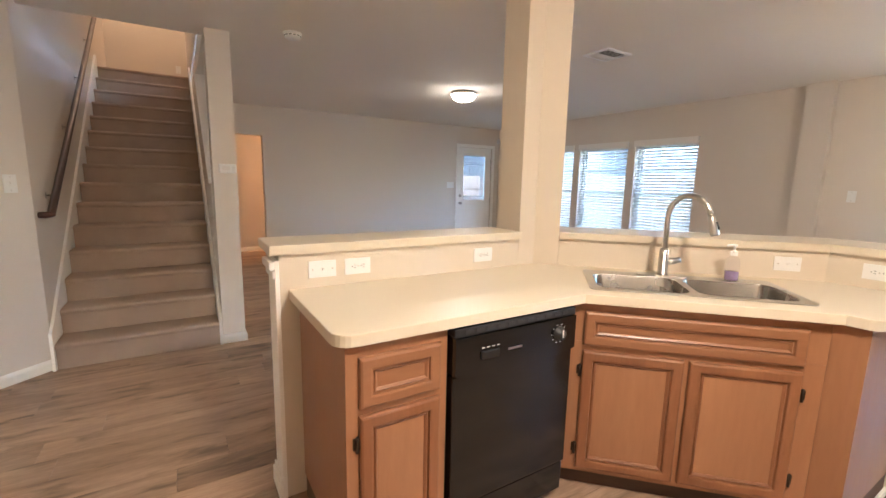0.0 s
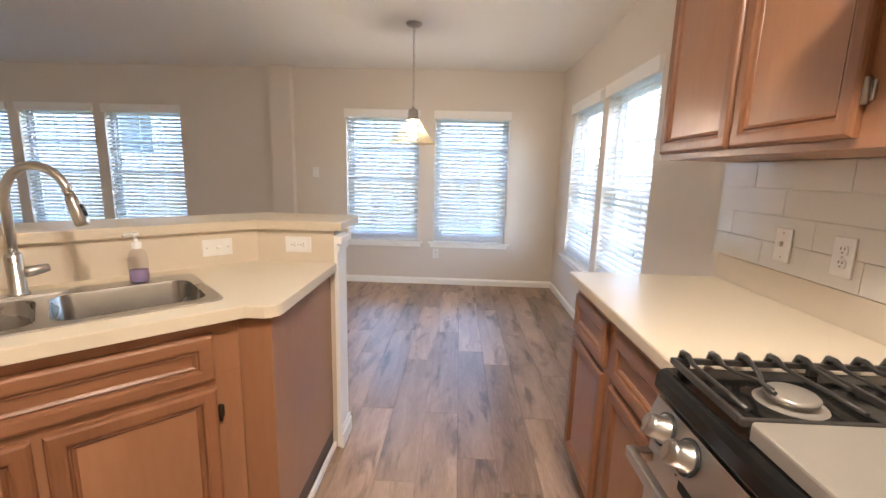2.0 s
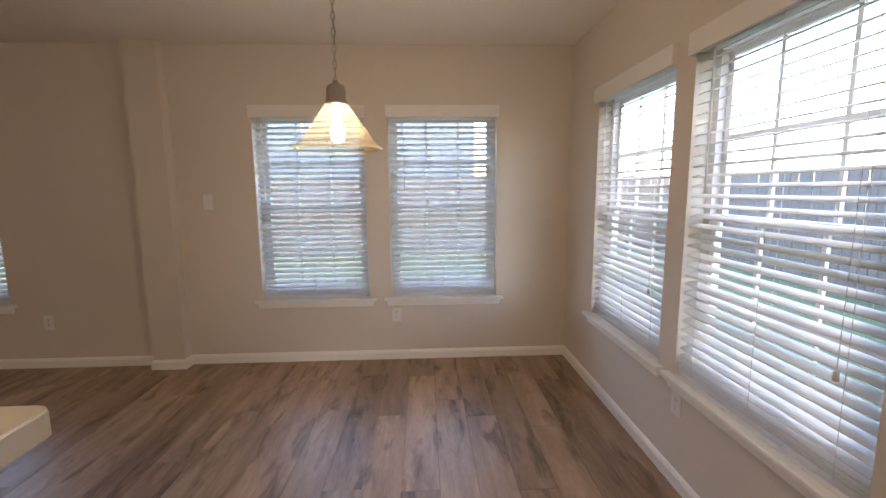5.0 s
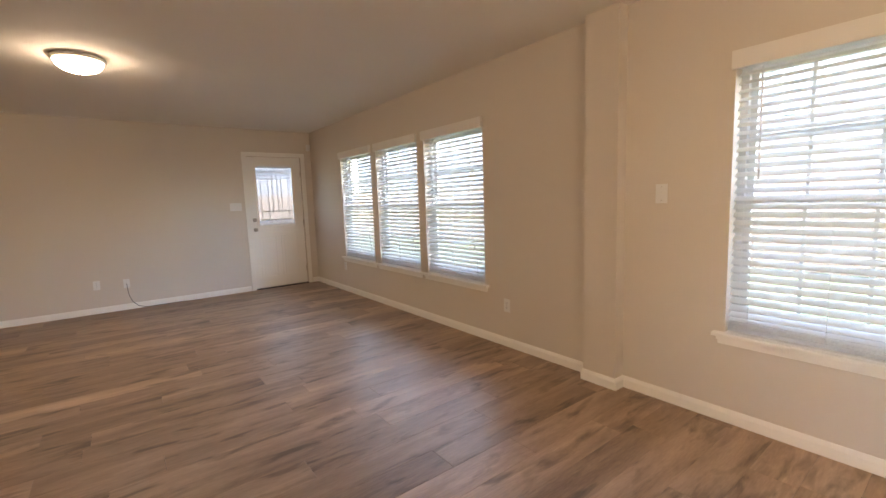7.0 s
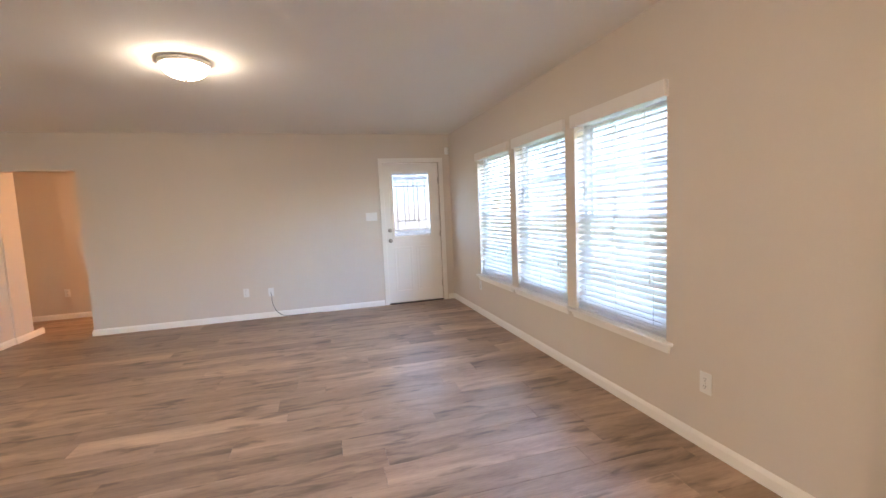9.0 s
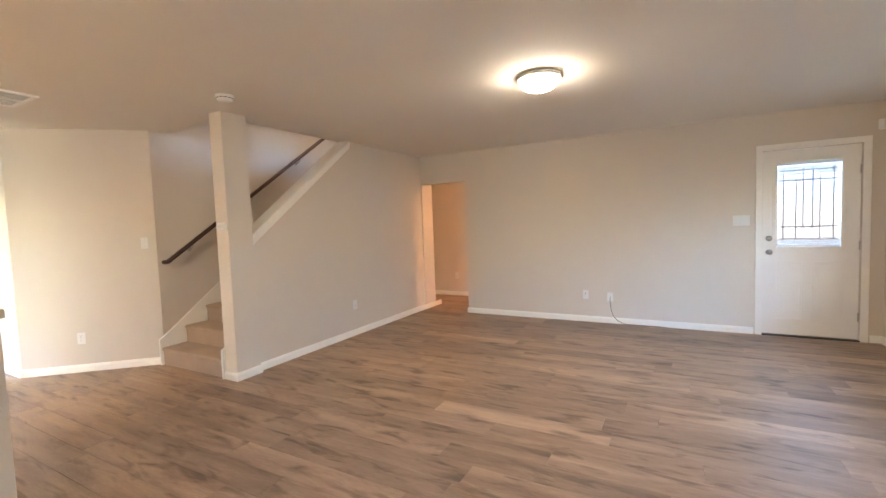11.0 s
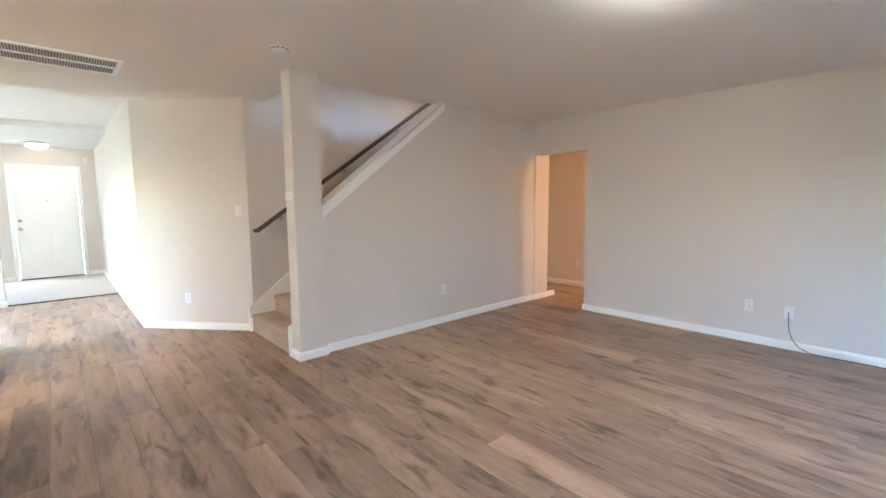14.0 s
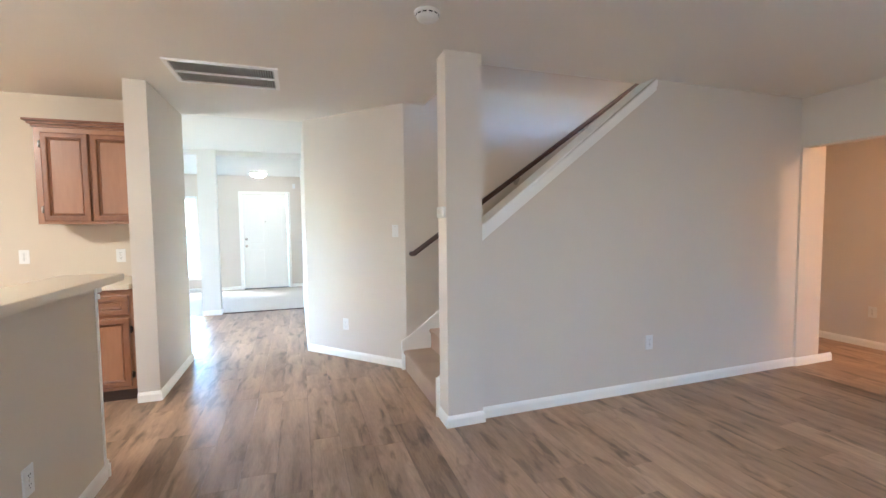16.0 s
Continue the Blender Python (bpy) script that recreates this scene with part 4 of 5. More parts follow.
bm = lathe(B(), [(0.0, 0.0), (0.030, 0.0), (0.029, 0.006), (0.022, 0.010), (0.020, 0.022), (0.0, 0.023)], 24)
for v in bm.verts:
    v.co = Vector((0.49 + v.co.x, -0.0263 - v.co.z, 0.775 + v.co.y))
dial = part("dial", bm, BLACK_MATT, dw)
part("pointer", box(B(), 0.487, 0.493, -0.0515, -0.0496, 0.765, 0.795), WHITE, dial)
for k in range(10):
    an = radians(36 * k)
    part("marking", box(B(), 0.49 + 0.037 * math.cos(an) - 0.004, 0.49 + 0.037 * math.cos(an) + 0.004, -0.0275, -0.0265, 0.775 + 0.037 * math.sin(an) - 0.001, 0.775 + 0.037 * math.sin(an) + 0.001), WHITE, dw)
part("kick_panel", box(B(), 0.006, W - 0.006, 0.0, 0.0295, 0.045, 0.172, 0.004), BLACK, dw)

# sink
SINK = pose(*uv(SU0, SV0), 0.914, 0, 0, -45)
sw, sd = SU1 - SU0, SV1 - SV0
sink = thing("kitchen_sink", "stainless steel double-bowl sink set into the counter", "sink", SINK)


def rounded(x0, x1, y0, y1, r, k=4):
    return arc(x1 - r, y0 + r, r, 270, 360, k) + arc(x1 - r, y1 - r, r, 0, 90, k) + arc(x0 + r, y1 - r, r, 90, 180, k) + arc(x0 + r, y0 + r, r, 180, 270, k)


bowls = [(0.035, sw / 2 - 0.014, 0.035, sd - 0.085), (sw / 2 + 0.014, sw - 0.035, 0.035, sd - 0.085)]
bm = B()
loops = []
for pts in (rounded(0, sw, 0, sd, 0.03), *[rounded(*q, 0.055) for q in bowls]):
    vs = [bm.verts.new((x, y, 0.006)) for x, y in pts]
    loops += [bm.edges.new((vs[i], vs[(i + 1) % len(vs)])) for i in range(len(vs))]
bmesh.ops.triangle_fill(bm, use_beauty=True, use_dissolve=False, edges=loops)
ext = bmesh.ops.extrude_face_region(bm, geom=bm.faces[:])
bmesh.ops.translate(bm, verts=[v for v in ext["geom"] if isinstance(v, bmesh.types.BMVert)], vec=(0, 0, -0.005))
part("rim", bm, STEEL, sink)
for q in bowls:
    bm = B()
    levels = [(0.0, 0.0, 0.055), (0.004, -0.012, 0.053), (0.010, -0.14, 0.05), (0.022, -0.165, 0.045), (0.05, -0.175, 0.035)]
    rings = []
    for inset, z, r in levels:
        rings.append([bm.verts.new((x, y, 0.005 + z)) for x, y in rounded(q[0] + inset, q[1] - inset, q[2] + inset, q[3] - inset, r)])
    for a, b in zip(rings, rings[1:]):
        for k in range(len(a)):
            f = bm.faces.new((a[k], a[(k + 1) % len(a)], b[(k + 1) % len(b)], b[k]))
            f.smooth = True
    bm.faces.new(rings[-1])
    bowl = part("bowl", bm, BOWL_SHADE_STEEL, sink)
    part("drain", lathe(B(), [(0.0, 0.003), (0.020, 0.003), (0.038, 0.005), (0.042, 0.001)], 20, ((q[0] + q[1]) / 2, (q[2] + q[3]) / 2, -0.170)), NICKEL, bowl)

faucet = thing("kitchen_faucet", "brushed steel pull-down faucet with high arched spout", "faucet", SINK @ pose(sw * 0.44, sd - 0.040, 0.0062))
part("deck_plate", prism(B(), rounded(-0.12, 0.12, -0.030, 0.030, 0.028), 0.0, 0.007, 0.002), STEEL, faucet)
part("base", lathe(B(), [(0.0, 0.007), (0.027, 0.007), (0.027, 0.014), (0.022, 0.018), (0.021, 0.13), (0.016, 0.136), (0.0, 0.136)], 20), STEEL, faucet)
path = [(0, 0, 0.13), (0, 0, 0.29)] + [(0.0, -0.095 + 0.095 * math.cos(a), 0.29 + 0.105 * math.sin(a)) for a in [math.pi * k / 12 * 0.93 for k in range(1, 13)]]
path = [(p[1] * -0.75, p[1] * 0.66, p[2]) for p in path]
part("spout", tube(B(), path, 0.0125, 14), STEEL, faucet)
e, d = Vector(path[-1]), (Vector(path[-1]) - Vector(path[-2])).normalized()
part("spray_head", tube(B(), [e, e + d * 0.02, e + d * 0.085, e + d * 0.095], [0.0135, 0.0155, 0.019, 0.016], 14), STEEL, faucet)
part("spray_button", tube(B(), [e + d * 0.03 + Vector((0.014, -0.008, 0)), e + d * 0.065 + Vector((0.016, -0.009, 0))], 0.006, 8), BLACK_MATT, faucet)
part("lever", tube(B(), [(0.018, 0, 0.075), (0.035, 0, 0.075), (0.075, -0.005, 0.085)], [0.017, 0.017, 0.012], 12), STEEL, faucet)

soap = thing("soap_bottle", "clear pump soap bottle with white pump and violet soap", "bottle", SINK @ pose(sw * 0.80, sd - 0.035, 0.0062))
bt = part("bottle", lathe(B(), [(0.0, 0.0), (0.027, 0.0), (0.030, 0.004), (0.030, 0.085), (0.024, 0.105), (0.013, 0.115), (0.012, 0.125), (0.0, 0.126)], 20), BOTTLE, soap)
bt.visible_shadow = False
part("soap", lathe(B(), [(0.0, 0.002), (0.026, 0.002), (0.028, 0.006), (0.028, 0.042), (0.0, 0.042)], 20), SOAP, soap)
bm = lathe(B(), [(0.015, 0.118), (0.016, 0.138), (0.006, 0.142), (0.005, 0.160), (0.011, 0.162), (0.011, 0.172), (0.0, 0.174)], 14)
tube(bm, [(0, 0, 0.168), (-0.03, -0.01, 0.168), (-0.036, -0.012, 0.162)], 0.005, 8)
part("pump", bm, WHITE, soap, "white pump head")

# run beside the range
base_cabinet("honey oak base cabinet with drawer and door beside the range", pose(2.90, -0.27, 0, 0, 0, 180), 0.435, [(0.035, 0.675, 0.365, 0.16, "drawer_front", 0), (0.035, 0.125, 0.365, 0.525, "door", 1)])
base_cabinet("honey oak end base cabinet with drawer and door", pose(3.345, -0.27, 0, 0, 0, 180), 0.44, [(0.035, 0.675, 0.37, 0.16, "drawer_front", 0), (0.035, 0.125, 0.37, 0.525, "door", -1)])
counter = tagged(solid("countertop", prism(B(), [(2.462, -0.858), (3.375, -0.858), (3.375, -0.235), (2.462, -0.235)], 0.876, 0.914, 0.005), LAMINATE, "beige laminate countertop beside the gas range", "countertop", "thing"), kind="thing")
edge_band(counter, [(2.462, -0.235), (3.375, -0.235), (3.375, -0.858)][::-1], 0.877, 0.909)
tagged(solid("counter_backsplash", box(B(), 2.462, 3.375, -0.8595, -0.852, 0.9145, 1.018, 0.002), LAMPLIT_CREAM, "low cream backsplash strip above the counter", "backsplash", "thing"), kind="thing")


def wall_cabinet(label, m, w, z0, z1, doors, depth=0.31, crown=True):
    c = thing("wall_cabinet", label, "cabinet", m, "kitchen cabinets")
    part("body", box(B(), 0, w, 0, depth, z0, z1, 0.001), OAK, c)
    for x, fw, hinge in doors:
        cabinet_door(c, "door", x, z0 + 0.022, fw, z1 - z0 - 0.06, hinge, metal=NICKEL)
    if crown:
        bm = B()
        for k, (o, a, b) in enumerate(((0.012, 0.0, 0.02), (0.028, 0.0205, 0.04), (0.048, 0.0405, 0.058))):
            box(bm, -o, w + (o if crown == 2 else 0), -o, depth, z1 + a, z1 + b, 0.004)
        part("crown_moulding", bm, OAK_SHADED, c)
    return c


wall_cabinet("honey oak wall cabinet with two doors over the counter", pose(3.33, -0.55, 0, 0, 0, 180), 0.92, 1.395, 2.16, [(0.018, 0.425, 0), (0.462, 0.40, 1)])
wall_cabinet("honey oak wall cabinet over the range hood", pose(2.405, -0.55, 0, 0, 0, 180), 0.71, 1.815, 2.16, [(0.02, 0.33, 0), (0.36, 0.33, 0)])
wall_cabinet("honey oak two-door wall cabinet with crown moulding", pose(-0.385, 1.395, 0, 0, 0, 90), 0.68, 1.375, 2.115, [(0.045, 0.30, -1), (0.36, 0.30, 0)], depth=0.313)
hood = thing("range_hood", "stainless steel hood under the cabinet over the range", "range hood", pose(2.405, -0.37, 0, 0, 0, 180))
part("body", prism(B(), [(0, 0), (0.71, 0), (0.71, 0.485), (0, 0.485)], 1.70, 1.813, 0.01), STEEL, hood)
part("filter", box(B(), 0.08, 0.63, 0.07, 0.42, 1.692, 1.6995), BLACK_MATT, hood)
base_cabinet("honey oak base cabinet with drawer and door against the kitchen wall", pose(-0.10, 1.395, 0, 0, 0, 90), 0.68, [(0.03, 0.68, 0.62, 0.15, "drawer_front", 0), (0.34, 0.125, 0.31, 0.53, "door", 1), (0.03, 0.125, 0.30, 0.53, "door", -1)], depth=0.595)
tagged(solid("countertop", prism(B(), [(-0.699, 1.36), (-0.065, 1.36), (-0.065, 2.058), (-0.699, 2.058)], 0.876, 0.914, 0.005), LAMINATE, "beige laminate countertop against the kitchen wall", "countertop", "thing"), kind="thing")

# range
rg = thing("gas_range", "stainless and black gas range with iron grates and griddle", "range", pose(2.452, -0.235, 0, 0, 0, 180))
RW = 0.755
part("body", box(B(), 0, RW, 0.045, 0.615, 0.03, 0.885), BLACK_MATT, rg)
bm = B()
prof = [(-0.030, 0.850), (-0.040, 0.866), (-0.038, 0.892), (-0.030, 0.904), (-0.018, 0.908), (0.62, 0.908), (0.62, 0.887), (0.02, 0.887)]
l = [bm.verts.new((0.0, y, z)) for y, z in prof]
r = [bm.verts.new((RW, y, z)) for y, z in prof]
bm.faces.new(l), bm.faces.new(r[::-1])
for k in range(len(prof)):
    bm.faces.new((l[k], r[k], r[(k + 1) % len(prof)], l[(k + 1) % len(prof)]))
part("cooktop", bm, BLACK, rg, "glossy black cooktop with rounded front edge")
bm = B()
prof = [(-0.058, 0.762), (-0.030, 0.843), (0.03, 0.843), (0.03, 0.755), (-0.05, 0.755)]
l = [bm.verts.new((0.002, y, z)) for y, z in prof]
r = [bm.verts.new((RW - 0.002, y, z)) for y, z in prof]
bm.faces.new(l), bm.faces.new(r[::-1])
for k in range(len(prof)):
    bm.faces.new((l[k], r[k], r[(k + 1) % len(prof)], l[(k + 1) % len(prof)]))
cp = part("control_panel", bm, STEEL, rg)
for kx in (0.075, 0.165, 0.378, 0.59, 0.68):
    bm = lathe(B(), [(0.0, 0.0), (0.030, 0.0), (0.030, 0.006), (0.025, 0.009), (0.0245, 0.034), (0.021, 0.040), (0.0, 0.041)], 22)
    box(bm, -0.005, 0.005, -0.021, 0.021, 0.0405, 0.047, 0.002)
    bm.transform(pose(kx, -0.0445, 0.803, 71, 0, 0))
    kn = part("knob", bm, STEEL, rg, "brushed metal knob")
    bm = lathe(B(), [(0.0, 0.0002), (0.036, 0.0002), (0.036, 0.003), (0.0, 0.003)], 22)
    bm.transform(pose(kx, -0.0440, 0.803, 71, 0, 0))
    part("knob_collar", bm, BLACK_MATT, kn)
part("oven_door", box(B(), 0.004, RW - 0.004, -0.040, 0.044, 0.20, 0.742, 0.006), STEEL, rg)
part("oven_window", box(B(), 0.11, RW - 0.11, -0.0435, -0.0402, 0.30, 0.60, 0.002), BLACK, rg, "dark oven window")
part("drawer", box(B(), 0.004, RW - 0.004, -0.036, 0.044, 0.05, 0.19, 0.006), STEEL, rg)
bm = B()
box(bm, 0.010, RW - 0.010, -0.094, -0.072, 0.694, 0.722, 0.006)
for hx in (0.022, RW - 0.022):
    box(bm, hx - 0.012, hx + 0.012, -0.074, -0.0405, 0.697, 0.719, 0.003)
part("oven_handle", bm, STEEL, rg)
for hx in (0.14, 0.22, 0.50, 0.58):
    for k in range(4):
        part("vent_slot", box(B(), hx, hx + 0.055, -0.0415, -0.0402, 0.715 + k * 0.006, 0.7175 + k * 0.006), SLOT, rg)


def grate(x0, x1, inward):
    """A cast frame on feet, with raised teeth along one side that run inward as bent fingers."""
    bm = B()
    y0, y1, zt = -0.018, 0.590, 0.938
    for x in (x0, x1):
        box(bm, x - 0.005, x + 0.005, y0, y1, zt - 0.013, zt, 0.002)
    for y in (y0 + 0.005, (y0 + y1) / 2, y1 - 0.005):
        box(bm, x0 + 0.005, x1 - 0.005, y - 0.005, y + 0.005, zt - 0.0135, zt - 0.0005, 0.002)
    for x in (x0, x1):
        for y in (y0 + 0.030, (y0 + y1) / 2, y1 - 0.012):
            box(bm, x - 0.006, x + 0.006, y - 0.010, y + 0.010, 0.9085, zt - 0.013, 0.002)
    side = x0 if inward > 0 else x1
    for k in range(10):
        y = y0 + 0.025 + k * (y1 - y0 - 0.05) / 9
        bend = (0.0, 0.034, -0.034, 0.012, 0.0)[k % 5]
        reach = (0.212, 0.135, 0.150, 0.212, 0.120)[k % 5]
        pts = [(side - inward * 0.006, y, zt - 0.006), (side, y, zt + 0.012), (side + inward * 0.016, y, zt + 0.014), (side + inward * 0.040, y, zt + 0.005),
               (side + inward * 0.070, y + bend * 0.25, zt + 0.004), (side + inward * (0.070 + reach) / 2, y + bend * 0.9, zt + 0.004), (side + inward * reach, y + bend, zt + 0.003)]
        tube(bm, pts, [0.009, 0.0085, 0.0065, 0.005, 0.0048, 0.0048, 0.0046], 6)
    return bm


part("grate", grate(0.014, 0.248, 1), IRON, rg, "black cast iron grate")
part("grate", grate(0.507, 0.741, -1), IRON, rg, "black cast iron grate")
part("griddle", prism(B(), rounded(0.258, 0.497, -0.012, 0.58, 0.012), 0.912, 0.940, 0.005), GRIDDLE, rg, "grey griddle plate")
for bx in (0.135, 0.62):
    for by in (0.15, 0.44):
        part("burner", lathe(B(), [(0.0, 0.022), (0.042, 0.022), (0.046, 0.018), (0.044, 0.012), (0.030, 0.012), (0.032, 0.0), (0.06, 0.0)], 22, (bx, by, 0.9085)), GRIDDLE, rg, "flat burner cap")

# tiles behind the range
tiles = thing("tile_backsplash", "glossy white subway tile backsplash above the counter", "backsplash", kind="structure")
part("grout", box(B(), 1.60, 3.398, -0.8595, -0.8545, 1.020, 1.393), GROUT, tiles)
TW, TH = 0.40, 0.0925
tile_meshes = {}
for row in range(4):
    x = 3.398
    first = (0.28, 0.10, 0.36, 0.20)[row]
    while x > 1.61:
        w = min(first if x > 3.39 else TW, x - 1.60)
        key = round(w, 3)
        if key not in tile_meshes:
            tile_meshes[key] = mesh_of("tile", box(B(), -w + 0.0006, -0.0006, 0, 0.0065, 0.0006, TH - 0.0006, 0.0007), TILE)
        shared("tile", tile_meshes[key], tiles, pose(x, -0.8544, 1.0205 + row * (TH + 0.0005)))
        x -= w

# ---- lamps and ceiling fittings ----


def dome_light(label, x, y, z, glow, group="dome ceiling lights"):
    f = thing("ceiling_light", label, "ceiling light", pose(x, y, z), group)
    part("pan", lathe(B(), [(0.0, 0.0), (0.150, 0.0), (0.165, -0.010), (0.168, -0.024), (0.158, -0.034), (0.150, -0.036)], 40), LAMP_RING, f, "satin nickel ring")
    part("dome", lathe(B(), [(0.150, -0.030), (0.147, -0.045), (0.132, -0.072), (0.100, -0.096), (0.060, -0.110), (0.0, -0.115)], 40), glow, f, "lit frosted glass dome")
    part("finial", lathe(B(), [(0.012, -0.114), (0.012, -0.120), (0.007, -0.124), (0.009, -0.132), (0.0, -0.138)], 14), NICKEL, f)
    return f


dome_light("lit frosted dome ceiling light with nickel ring", 3.78, 4.925, CEIL, LIVING_GLOW)
dome_light("lit frosted dome ceiling light in the foyer", -5.50, 2.57, 2.42, FOYER_GLOW)
dome_light("lit frosted dome ceiling light in the kitchen", 1.60, 0.15, CEIL, KITCHEN_GLOW)
dome_light("warm lit dome ceiling light in the passage", 3.1, 8.3, 2.44, PASSAGE_GLOW)
dome_light("lit dome ceiling light over the stair landing", 0.5, 8.2, 5.3, LANDING_GLOW)

pendant = thing("pendant_light", "lit pendant lamp with ribbed glass bell shade on a chain", "pendant light", pose(5.03, 0.645, CEIL))
part("canopy", lathe(B(), [(0.0, 0.0), (0.062, 0.0), (0.064, -0.008), (0.050, -0.022), (0.020, -0.030), (0.0, -0.031)], 28), NICKEL, pendant)
bm = B()
z, k = -0.030, 0
while z > -0.612:
    pts = []
    for i in range(13):
        a = 2 * math.pi * i / 12
        p = (0.0085 * math.cos(a), 0.0, z - 0.016 + 0.019 * math.sin(a))
        pts.append(p if k % 2 else (0.0, p[0], p[2]))
    tube(bm, pts, 0.0018, 5, False)
    z -= 0.0315
    k += 1
tube(bm, [(0.004, 0.003, -0.03), (-0.006, 0.004, -0.2), (0.006, -0.004, -0.4), (0.0, 0.0, -0.625)], 0.0016, 5)
part("chain", bm, NICKEL, pendant, "metal chain with cord")
part("socket_cup", lathe(B(), [(0.0, -0.612), (0.010, -0.614), (0.014, -0.625), (0.034, -0.634), (0.040, -0.648), (0.041, -0.695), (0.050, -0.702), (0.050, -0.712), (0.0, -0.713)], 28), NICKEL, pendant, "satin nickel socket cup")
shade = [(0.044, -0.712), (0.052, -0.716), (0.060, -0.726), (0.078, -0.752), (0.098, -0.784), (0.111, -0.805), (0.117, -0.808), (0.119, -0.813), (0.138, -0.840), (0.150, -0.858), (0.160, -0.870), (0.172, -0.881), (0.181, -0.888), (0.183, -0.892)]
bm = lathe(B(), shade, 96, ribs=0.007)
sh = part("shade", bm, SHADE_GLASS, pendant, "ribbed amber glass bell shade")
sh.visible_shadow = False
rim = B()
for r, z, thick in ((0.183, -0.892, 0.0035), (0.1175, -0.810, 0.0025)):
    tube(rim, [(r * math.cos(2 * math.pi * i / 48), r * math.sin(2 * math.pi * i / 48), z) for i in range(49)], thick, 6, False)
part("rim", rim, SHADE_GLASS, pendant)
part("bulb", lathe(B(), [(0.013, -0.713), (0.014, -0.765), (0.026, -0.805), (0.030, -0.830), (0.024, -0.855), (0.0, -0.868)], 20), BULB_GLOW, pendant, "lit bulb")

smoke = thing("smoke_detector", "round white smoke detector on the ceiling", "smoke detector", pose(1.546, 3.947, CEIL))
part("base", lathe(B(), [(0.0, 0.0), (0.068, 0.0), (0.068, -0.012), (0.060, -0.014)], 32), WHITE, smoke)
part("cover", lathe(B(), [(0.060, -0.013), (0.058, -0.030), (0.050, -0.040), (0.018, -0.044), (0.0, -0.044)], 32), WHITE, smoke)
for i in range(12):
    a = 30 * i
    part("vent_slot", box(B(), 0.0585, 0.0605, -0.010, 0.010, -0.024, -0.018), SLOT, smoke, m=pose(0, 0, 0, 0, 0, a))

vent = thing("ceiling_vent", "square white metal ceiling air diffuser", "air vent", pose(3.875, 2.928, CEIL))
bm = B()
for x0, x1, y0, y1 in ((-0.15, 0.15, -0.13, -0.10), (-0.15, 0.15, 0.10, 0.13), (-0.15, -0.12, -0.10, 0.10), (0.12, 0.15, -0.10, 0.10)):
    box(bm, x0, x1, y0, y1, -0.012, -0.0005, 0.003)
part("frame", bm, VENT_ENAMEL, vent)
# Black sheet stands for the shade inside the duct.
part("shaded_duct_sheet", box(B(), -0.12, 0.12, -0.10, 0.10, -0.003, -0.0007), SLOT, vent)
vs = mesh_of("slat", box(B(), -0.118, 0.118, -0.007, 0.007, -0.0008, 0.0008), WHITE)
for k in range(9):
    shared("slat", vs, vent, pose(0, -0.085 + 0.021 * k, -0.008, 35 if k < 5 else -35, 0, 0))

ret = thing("return_grille", "long white metal return air grille in the ceiling", "air vent", pose(0.243, 2.822, CEIL))
bm = B()
for x0, x1, y0, y1 in ((-0.235, 0.235, -0.355, -0.325), (-0.235, 0.235, 0.325, 0.355), (-0.235, -0.205, -0.325, 0.325), (0.205, 0.235, -0.325, 0.325), (-0.010, 0.010, -0.325, 0.325)):
    box(bm, x0, x1, y0, y1, -0.014, -0.0005, 0.003)
part("frame", bm, VENT_ENAMEL, ret)
# Grey sheet, the duct's shade behind the slats put into its colour.
part("shaded_duct_sheet", box(B(), -0.205, 0.205, -0.325, 0.325, -0.003, -0.0007), GRILLE_DARK, ret)
vs = mesh_of("slat", box(B(), -0.096, 0.096, -0.0008, 0.0008, -0.0075, 0.0), SASH)
for k in range(40):
    for x in (-0.1075, 0.1075):
        shared("slat", vs, ret, pose(x, -0.318 + 0.0163 * k, -0.0045, 30, 0, 0))

# ---- wall plates ----


def plate(name, label, category, m, kind="outlet", gangs=1, mat=WHITE):
    """An outlet or switch plate; local y points into the wall."""
    p = thing(name, label, category, m, "wall plates")
    w = 0.035 + 0.0225 * (gangs - 1)
    part("cover", box(B(), -w, w, -0.006, -0.0004, -0.0575, 0.0575, 0.002), mat, p)
    for g in range(gangs):
        x = (g - (gangs - 1) / 2) * 0.045
        if kind == "outlet":
            for z in (-0.020, 0.020):
                r = part("receptacle", prism(B(), rounded(x - 0.0165, x + 0.0165, -0.0145, 0.0145, 0.011, 3), 0.0, 0.0025), mat, p, m=pose(0, -0.006, z, 90, 0, 0))
                for sx in (-0.006, 0.006):
                    part("slot", box(B(), x + sx - 0.0012, x + sx + 0.0012, 0.0 + 0.001, 0.0085, 0.0026, 0.0034), SLOT, r)
                part("slot", box(B(), x - 0.002, x + 0.002, -0.009, -0.005, 0.0026, 0.0034), SLOT, r)
        elif kind == "switch":
            part("toggle", box(B(), x - 0.005, x + 0.005, -0.017, -0.0062, -0.004, 0.012, 0.002), mat, p)
        elif kind == "jack":
            part("jack", tube(B(), [(x, -0.0062, 0), (x, -0.015, 0)], 0.0055, 8), NICKEL, p)
    for z in ((0,) if kind == "outlet" else (-0.041, 0.041)):
        part("screw", tube(B(), [(0, -0.0062, z), (0, -0.0072, z)], 0.003, 8), NICKEL, p)
    return p


